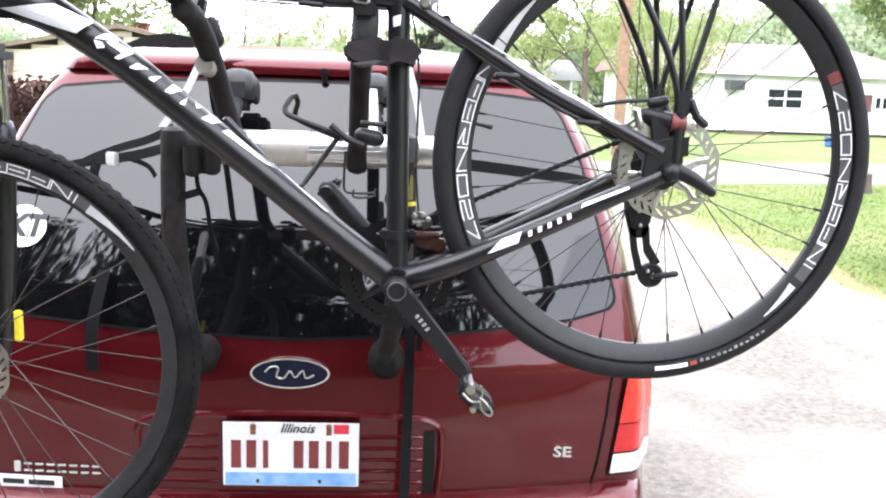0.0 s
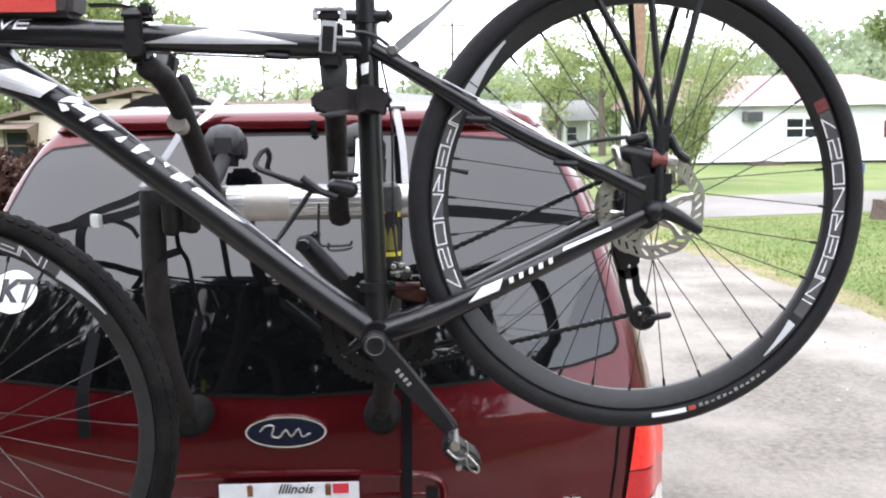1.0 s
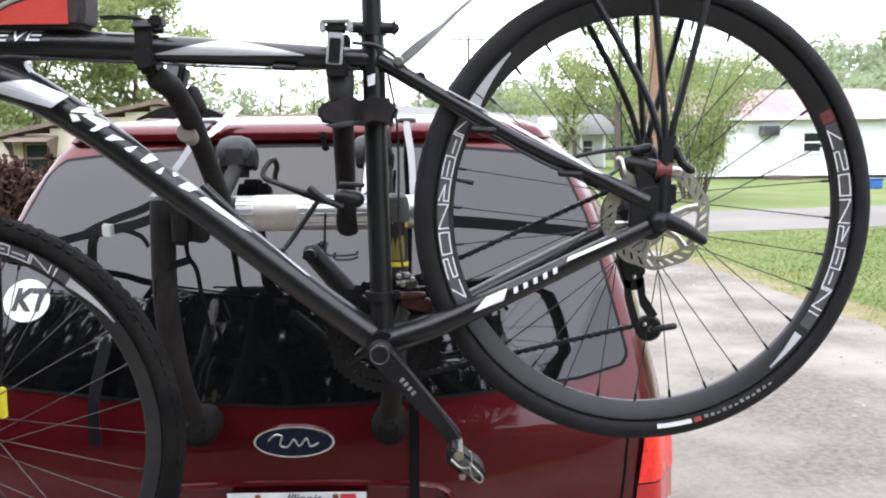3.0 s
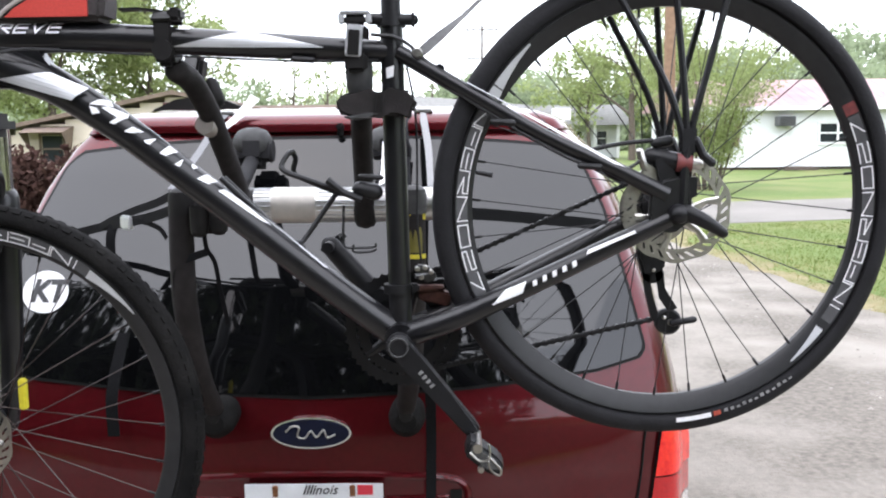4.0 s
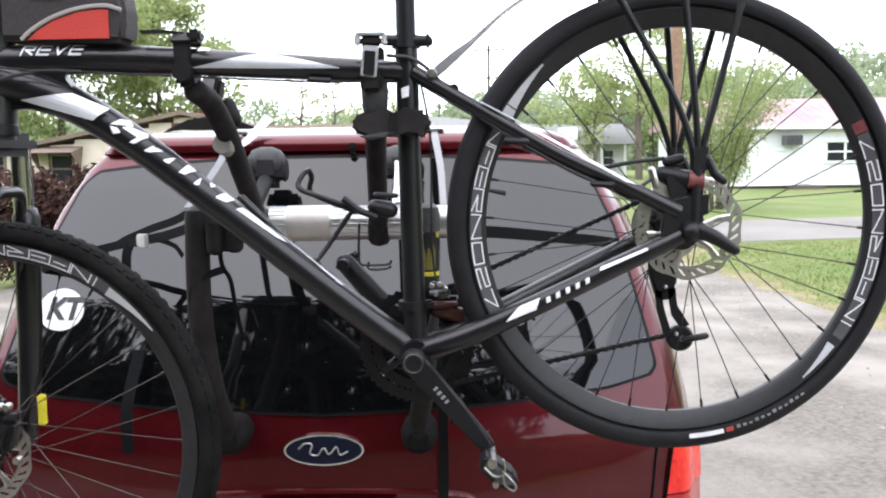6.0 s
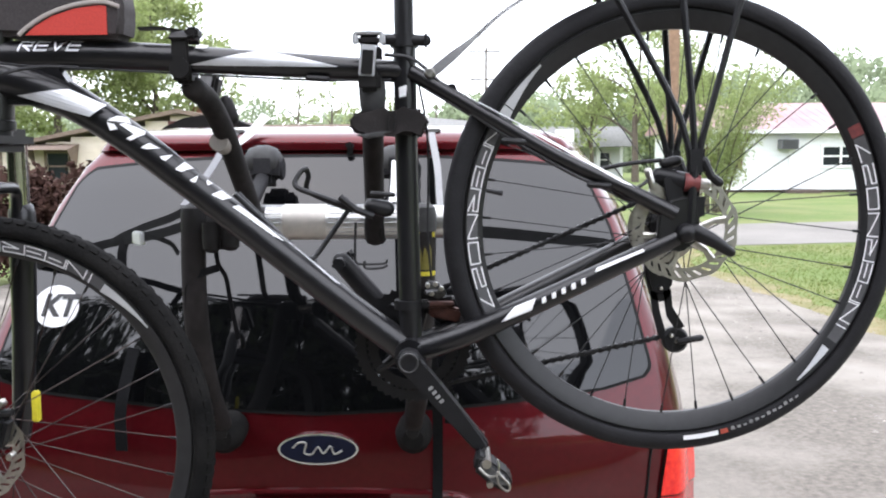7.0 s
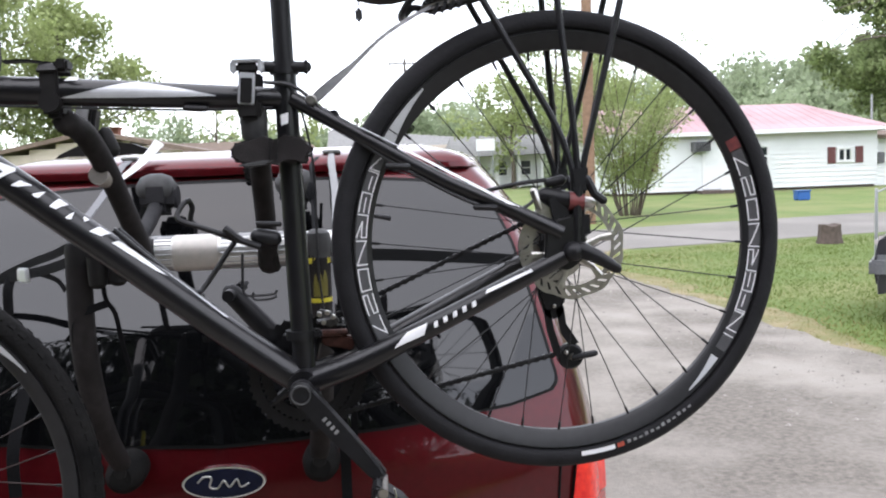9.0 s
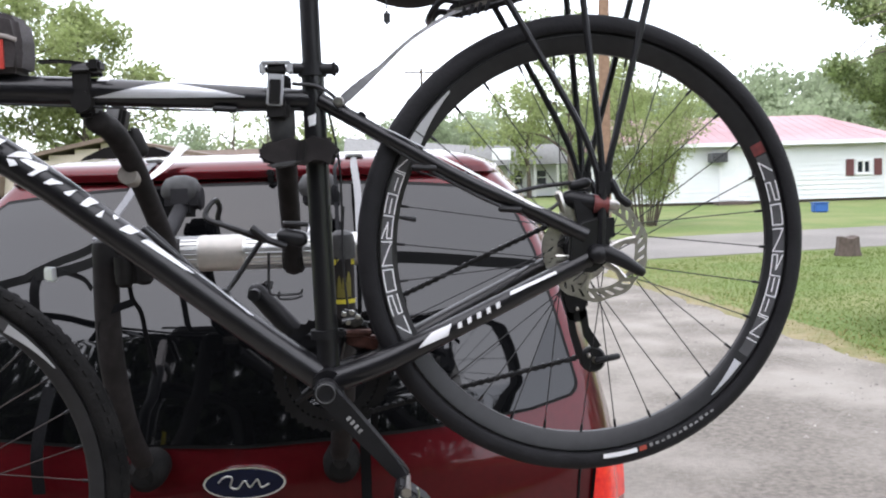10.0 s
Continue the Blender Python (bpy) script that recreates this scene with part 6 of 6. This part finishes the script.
def tree(x, y, h, spread, label, n=5000, size=0.16, leaf=LEAF, seed=1, low=0.25, density=1.0, name="tree", droop=0.0, limbs=9, twig=0.008):
    """A tapered trunk with limbs and twigs, and a crown of clumps of leaves with gaps."""
    rng = np.random.default_rng(seed)
    z0 = rise(x, y)
    t = thing(name, (x, y, z0), label, name.replace("_", " "))
    r = 0.014 * h + 0.04
    trunk = [Vector((x + 0.02 * h * math.sin(k * 1.3 + seed) * k / 5, y + 0.015 * h * math.cos(k * 1.7 + seed) * k / 5, z0 - 0.1 + (h * 0.86) * k / 5)) for k in range(6)]
    geo = [tube(glide(trunk, 3), [r * 1.25, r, r * 0.8, r * 0.55, r * 0.35, r * 0.12], 9)]
    clumps = []
    for k in range(limbs):
        f = low + (0.95 - low) * (k + 0.5) / limbs
        p = trunk[min(4, int(f * 5))].lerp(trunk[min(5, int(f * 5) + 1)], f * 5 - int(f * 5))
        a = k * 2.4 + seed
        L = spread * (1.0 - 0.55 * abs(f - 0.45) * 1.6) * (0.75 + 0.4 * rng.random())
        tip = p + Vector((math.cos(a) * L, math.sin(a) * L, L * (0.35 + 0.5 * rng.random() - droop * 0.4)))
        mid = p.lerp(tip, 0.5) + Vector((0, 0, 0.12 * L))
        rr = r * (1 - f) * 0.55 + 0.02
        geo.append(tube(glide([p, mid, tip], 3), [rr, rr * 0.6, rr * 0.2], 6))
        for j in range(4):
            g = 0.35 + 0.2 * j
            q = p.lerp(tip, g) + Vector((0, 0, 0.1 * L))
            e = q + Vector(rng.normal(size=3) * L * 0.32) + Vector((0, 0, 0.1 * L))
            geo.append(tube([q, q.lerp(e, 0.5) + Vector((0, 0, 0.04)), e], [max(rr * 0.35, twig * 1.8), max(rr * 0.2, twig * 1.3), twig], 5))
            clumps += [tuple(e), tuple(q.lerp(e, 0.6))]
        clumps.append(tuple(tip))
    clumps.append(tuple(trunk[-1]))
    part("trunk", join(*geo), BARK, t)
    if n:
        V, F = leaves(rng, clumps, [spread * 0.24, spread * 0.24, spread * 0.19], n, size, droop)
        quick("crown", V, F, leaf, t, (x, y, z0))
    return t


# feathery shrub by the pole
rng = np.random.default_rng(5)
shrub = thing("willow_shrub", (8.0, 25, rise(8, 25)), "tall feathery green shrub with many thin stems", "shrub")
geo, cl = [], []
for k in range(26):
    a = k * 2.4
    L = 1.1 + 1.3 * rng.random()
    hh = 3.2 + 2.4 * rng.random()
    base = Vector((8.0 + 0.3 * math.cos(a), 25 + 0.3 * math.sin(a), 0.1))
    tip = base + Vector((math.cos(a) * L, math.sin(a) * L, hh))
    mid = base.lerp(tip, 0.5) + Vector((-0.25 * math.cos(a), -0.25 * math.sin(a), 0.3))
    pts = glide([base, mid, tip], 4)
    part("stem", tube(pts, [0.022, 0.014, 0.005], 5), BARK, shrub)
    cl += [tuple(p) for p in pts[2:]]
V, F = leaves(rng, cl, [0.42, 0.42, 0.4], 15000, 0.085, 0.0, 0.2)
quick("crown", V, F, LEAF, shrub, (8.0, 25, rise(8, 25)))

tree(-21, 46, 13, 5.0, "tall spring-green tree behind the tan house", 15000, 0.14, seed=3, low=0.2)
tree(-16.8, 49, 12, 4.2, "spring-green tree behind the tan house", 13000, 0.14, seed=4, low=0.2)
tree(-25, 40, 11, 4.5, "leafy green tree beside the tan house", 12000, 0.14, seed=6, low=0.15)
tree(9.4, 58, 7.6, 3.0, "slender green tree behind the lane", 3600, 0.14, seed=8, low=0.25)
tree(11.5, 54, 11.5, 3.4, "tall airy green tree behind the house", 3600, 0.13, seed=9, low=0.25)
tree(15.5, 58, 8.0, 3.2, "airy green tree behind the white house", 4000, 0.15, seed=10, low=0.3)
tree(32.0, 49, 13.5, 4.8, "large dark green tree beside the house", 24000, 0.16, LEAF_OAK, seed=11, low=0.12)
tree(30.8, 47, 7.6, 3.4, "bushy dark green tree at the end of the house", 10000, 0.14, LEAF_OAK, seed=14, low=0.1, limbs=11)
tree(40, 50, 13, 5.5, "large green tree behind the fence", 9000, 0.22, seed=12, low=0.12)
tree(30.2, 44, 15.0, 5.4, "half-bare tree with drooping twigs", 900, 0.11, seed=13, low=0.5, droop=1.4, limbs=12, twig=0.022)
for x, y, h, s in ((-9.7, 55, 7.6, 21), (-7.7, 55.5, 7.0, 22)):
    tree(x, y, h, 1.7, "pruned tree with nearly bare limbs", 500, 0.1, seed=s, low=0.3, limbs=7)
tree(-5.2, 60, 6.6, 2.4, "small half-bare green tree", 1300, 0.14, seed=23, low=0.1)
tree(2.4, 74, 7.2, 1.2, "narrow dark green evergreen tree", 2500, 0.18, LEAF_DARK, seed=24, low=0.08, limbs=12)


tree(0.6, -12.5, 8.2, 3.4, "dark spreading tree behind the drive", 9000, 0.14, LEAF_DARK, seed=61, low=0.2, limbs=11)
tree(4.8, -17, 9.0, 3.4, "dark tree behind the drive", 3400, 0.14, LEAF_DARK, seed=62, low=0.25, limbs=10)


def woods(name, x0, x1, y0, y1, hmin, hmax, count, size, seed, leaf, label, cr=3.0, base=0.0, per=170):
    """A far belt of trees, one mass of leaf clumps with an uneven skyline."""
    rng = np.random.default_rng(seed)
    cs, rs = [], []
    for k in range(count):
        x, y = x0 + (x1 - x0) * rng.random(), y0 + (y1 - y0) * rng.random()
        h = hmin + (hmax - hmin) * (0.5 + 0.5 * math.sin(x * 0.11 + seed)) * (0.7 + 0.3 * rng.random())
        for z in np.arange(base + 1.0, h, cr * 0.75):
            w = cr * (1.15 - 0.55 * z / h)
            cs.append((x + rng.normal() * w * 0.4, y + rng.normal() * w * 0.4, z))
    V, F = leaves(rng, cs, [cr * 0.8, cr * 0.8, cr * 0.7], int(len(cs) * per), size, 0.0, 0.7)
    ob = quick(name, V, F, leaf)
    return tagged(ob, label, "woods", kind="stuff")


woods("far_woods", -130, 20, 150, 185, 8, 12, 90, 0.42, 31, LEAF_FAR, "distant green woods, haze put into their leaf colour", 4.5)
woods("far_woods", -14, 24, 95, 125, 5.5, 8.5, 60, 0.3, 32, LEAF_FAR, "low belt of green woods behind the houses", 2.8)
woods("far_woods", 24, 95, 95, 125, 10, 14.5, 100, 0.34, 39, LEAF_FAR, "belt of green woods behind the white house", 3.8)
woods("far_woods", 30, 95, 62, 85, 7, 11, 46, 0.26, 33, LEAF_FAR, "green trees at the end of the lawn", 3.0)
woods("rear_woods", -26, -1.5, -16, -9, 6.0, 10, 40, 0.14, 34, LEAF_DARK, "dark evergreen trees behind the drive", 2.3, per=560)
# Added bushes, out of view, that block sky from the van's left.
woods("rear_woods", -13, -3.6, -7, -1.5, 2.6, 3.6, 26, 0.12, 38, LEAF_DARK, "unseen dark bushes added to shade the van's lower left", 1.3, per=760)
# Two unseen belts, added to tone the sky gaps the window reflects.
woods("rear_woods", -45, 5, -48, -36, 10, 15, 60, 0.4, 37, LEAF_OAK, "unseen tall trees added to fill sky gaps in reflections", 3.4, per=260)
woods("rear_woods", 5, 60, -48, -36, 5, 8, 50, 0.4, 40, LEAF_FAR, "unseen low trees added behind the plot for reflections", 3.0, per=240)
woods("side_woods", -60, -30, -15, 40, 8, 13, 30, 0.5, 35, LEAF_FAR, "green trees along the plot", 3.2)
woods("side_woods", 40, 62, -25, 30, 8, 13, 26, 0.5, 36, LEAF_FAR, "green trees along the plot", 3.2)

# clipped hedge of dark red leaves
rng = np.random.default_rng(41)
cs = [(-6.6 + 4.2 * rng.random(), 10.2 + 0.9 * rng.random(), 0.25 + 1.25 * rng.random()) for _ in range(150)]
V, F = leaves(rng, cs, [0.34, 0.34, 0.28], 26000, 0.05)
hedge = quick("hedge", V, F, HEDGE)
tagged(hedge, "dense hedge of dark reddish-brown leaves", "hedge", kind="stuff")

# blades of grass on the lawn beside the drive
rng = np.random.default_rng(42)
N = 90000
gxs = 3.6 + 11 * rng.random(N)
gys = 4.5 + 13.5 * rng.random(N) ** 1.2
keep = np.array([gx_ > drive_edge(gy_) - 0.05 and gy_ < 15.3 + 0.2 * max(0, gx_ - 5) for gx_, gy_ in zip(gxs, gys)])
gxs, gys = gxs[keep], gys[keep]
N = len(gxs)
ang = rng.random(N) * 6.283
hh = 0.012 + 0.022 * rng.random(N) + 0.02 * (np.sin(gxs * 2.1) * np.sin(gys * 1.7) > 0.4) * rng.random(N)
lean = rng.normal(size=(N, 2)) * 0.03
ww = 0.004 + 0.004 * rng.random(N)
gz = np.array([rise(a, c) for a, c in zip(gxs, gys)])
V = np.stack([np.stack([gxs - np.cos(ang) * ww, gys - np.sin(ang) * ww, gz], 1), np.stack([gxs + np.cos(ang) * ww, gys + np.sin(ang) * ww, gz], 1), np.stack([gxs + lean[:, 0], gys + lean[:, 1], gz + hh], 1)], 1).reshape(-1, 3)
edge = np.array([a - drive_edge(c) for a, c in zip(gxs, gys)])
dry = rng.random(N) < 0.85 * np.exp(-np.maximum(edge, 0) / 0.45) + 0.10 * (np.sin(gxs * 1.3 + 1) * np.sin(gys * 1.1) > 0.2)
for wanted, mat_, words in ((~dry, BLADE, "short uneven grass along the drive"), (dry, BLADE_DRY, "dry yellow-brown grass at the drive's edge")):
    Vw = V.reshape(-1, 3, 3)[wanted].reshape(-1, 3)
    tagged(quick("grass", Vw, np.arange(len(Vw)).reshape(-1, 3).tolist(), mat_), words, "grass", kind="stuff")

# ---- things on the lawn ----
rng = np.random.default_rng(43)
prof = [(0.26, -0.05), (0.22, 0.08), (0.20, 0.24), (0.195, 0.36), (0.13, 0.38), (0.0, 0.37)]
g = lathe((9.2, 15.1, 0.0), prof, 22, "z")
g = ([(x + 0.02 * math.sin(7 * math.atan2(y - 15.1, x - 9.2)), y, z + 0.02 * math.sin(x * 19)) for x, y, z in g[0]], g[1])
single("tree_stump", g, STUMP, "grey-brown sawn tree stump in the grass", "stump", at=(9.2, 15.1, 0))
bin_at = (15.2, 28.6, rise(15.2, 28.6))
bin_ = thing("blue_bin", bin_at, "low blue plastic bin on the grass", "bin")
part("tub", box((bin_at[0], bin_at[1], bin_at[2] + 0.15), (0.46, 0.38, 0.30), None, 0.03), BLUE_BIN, bin_)
part("lid", box((bin_at[0], bin_at[1], bin_at[2] + 0.32), (0.51, 0.43, 0.05), None, 0.02), BLUE_BIN, bin_)

fence = thing("wire_fence", (8.1, 14, 0), "galvanised wire fence on thin posts", "fence")
fpts = [(7.45, 10.4), (12.5, 17.6), (20.5, 18.6), (26, 20)]
for x, y in fpts:
    part("post", tube([(x, y, -0.1), (x, y, rise(x, y) + 1.22)], 0.024, 8, round_ends=True), GALV, fence)
for (xa, ya), (xb, yb) in zip(fpts, fpts[1:]):
    part("rail", tube([(xa, ya, rise(xa, ya) + 1.18), (xb, yb, rise(xb, yb) + 1.18)], 0.016, 6), GALV, fence)

car = thing("parked_suv", (7.5, 7.75, 0), "dark grey sport utility vehicle with grey bumper parked on the grass", "car")
CX = 0.04
side = [(5.28, 0.42), (5.25, 0.62), (5.30, 0.86), (5.45, 0.98), (6.45, 1.07), (7.05, 1.56), (7.4, 1.66), (9.4, 1.66), (9.75, 1.15), (9.85, 0.6), (9.7, 0.4)]
V, F = [], []
n = len(side)
V = [(x + CX, 6.86 + 0.16 * max(0, z - 1.05), z) for x, z in side] + [(x + CX, 8.64 - 0.16 * max(0, z - 1.05), z) for x, z in side]
F = [tuple(range(n)), tuple(reversed(range(n, 2 * n)))] + [(i, i + n, (i + 1) % n + n, (i + 1) % n) for i in range(n)]
bm_geo = (V, F)
part("body", bm_geo, CARPAINT, car, smooth=30)
part("bumper", box((5.32 + CX, 7.75, 0.58), (0.22, 1.84, 0.24), None, 0.06), CARGREY, car)
part("bumper_corner", box((5.42 + CX, 6.86, 0.60), (0.36, 0.12, 0.24), None, 0.05), CARGREY, car)
part("headlight", box((5.36 + CX, 7.05, 0.84), (0.2, 0.34, 0.13), None, 0.04), TAIL_WHITE, car)
part("wheel_arch", lathe((5.74 + CX, 6.88, 0.40), [(0.36, -0.06), (0.44, -0.06), (0.45, -0.02), (0.44, 0.05)], 24, "y", radians(-10), radians(190)), INK, car)
part("side_window", box((8.15 + CX, 6.93, 1.36), (1.9, 0.04, 0.4), Matrix.Rotation(radians(-8), 4, "X"), 0.02), PANE, car)
for x in (5.74 + CX, 8.95 + CX):
    for y in (6.94, 8.56):
        w = part("wheel", lathe((x, y, 0.37), [(0.22, -0.10), (0.33, -0.11), (0.36, -0.08), (0.37, 0.0), (0.36, 0.08), (0.33, 0.11), (0.22, 0.1)], 32), RUBBER, car)
        part("wheel_disc", join(lathe((x, y, 0.37), [(0.0, -0.03), (0.22, -0.03)], 24)), INK, w)
        part("rim", join(lathe((x, y - 0.06, 0.37), [(0.20, 0.0), (0.225, -0.03), (0.235, 0.0)], 28), lathe((x, y - 0.07, 0.37), [(0, -0.01), (0.05, -0.01), (0.06, 0.02)], 16), *[tube([(x, y - 0.07, 0.37), (x + 0.21 * math.cos(a), y - 0.065, 0.37 + 0.21 * math.sin(a))], [0.045, 0.035], 6, flat=0.4) for a in np.linspace(0.3, 6.58, 6)[:5]]), CHROME, w, "bright five-spoke rim")

turn = Matrix.Translation((5.25, 6.72, 0)) @ Matrix.Rotation(radians(-34), 4, "Z") @ Matrix.Translation((-5.25, -6.86, 0))
car.matrix_world = turn @ Matrix.Translation((7.5, 7.75, 0))

# loose chips and grit along the drive's edge
rng = np.random.default_rng(44)
V, F = [], []
for k in range(900):
    y = 3.5 + 11 * rng.random() ** 1.3
    x = drive_edge(y) - abs(rng.normal()) * 0.7 if rng.random() < 0.7 else 1.0 + 3.0 * rng.random()
    r = 0.006 + 0.016 * rng.random() ** 3
    z = rise(x, y) + 0.012
    o = len(V)
    q = rng.random(4) * 0.6 + 0.7
    V += [(x - r * q[0], y, z), (x, y - r * q[1], z), (x + r * q[2], y, z), (x, y + r * q[3], z), (x, y, z + r * 0.7)]
    F += [(o, o + 1, o + 4), (o + 1, o + 2, o + 4), (o + 2, o + 3, o + 4), (o + 3, o, o + 4)]
tagged(quick("grit", V, F, CHIP), "pale stone chips scattered on the drive", "gravel", kind="stuff")
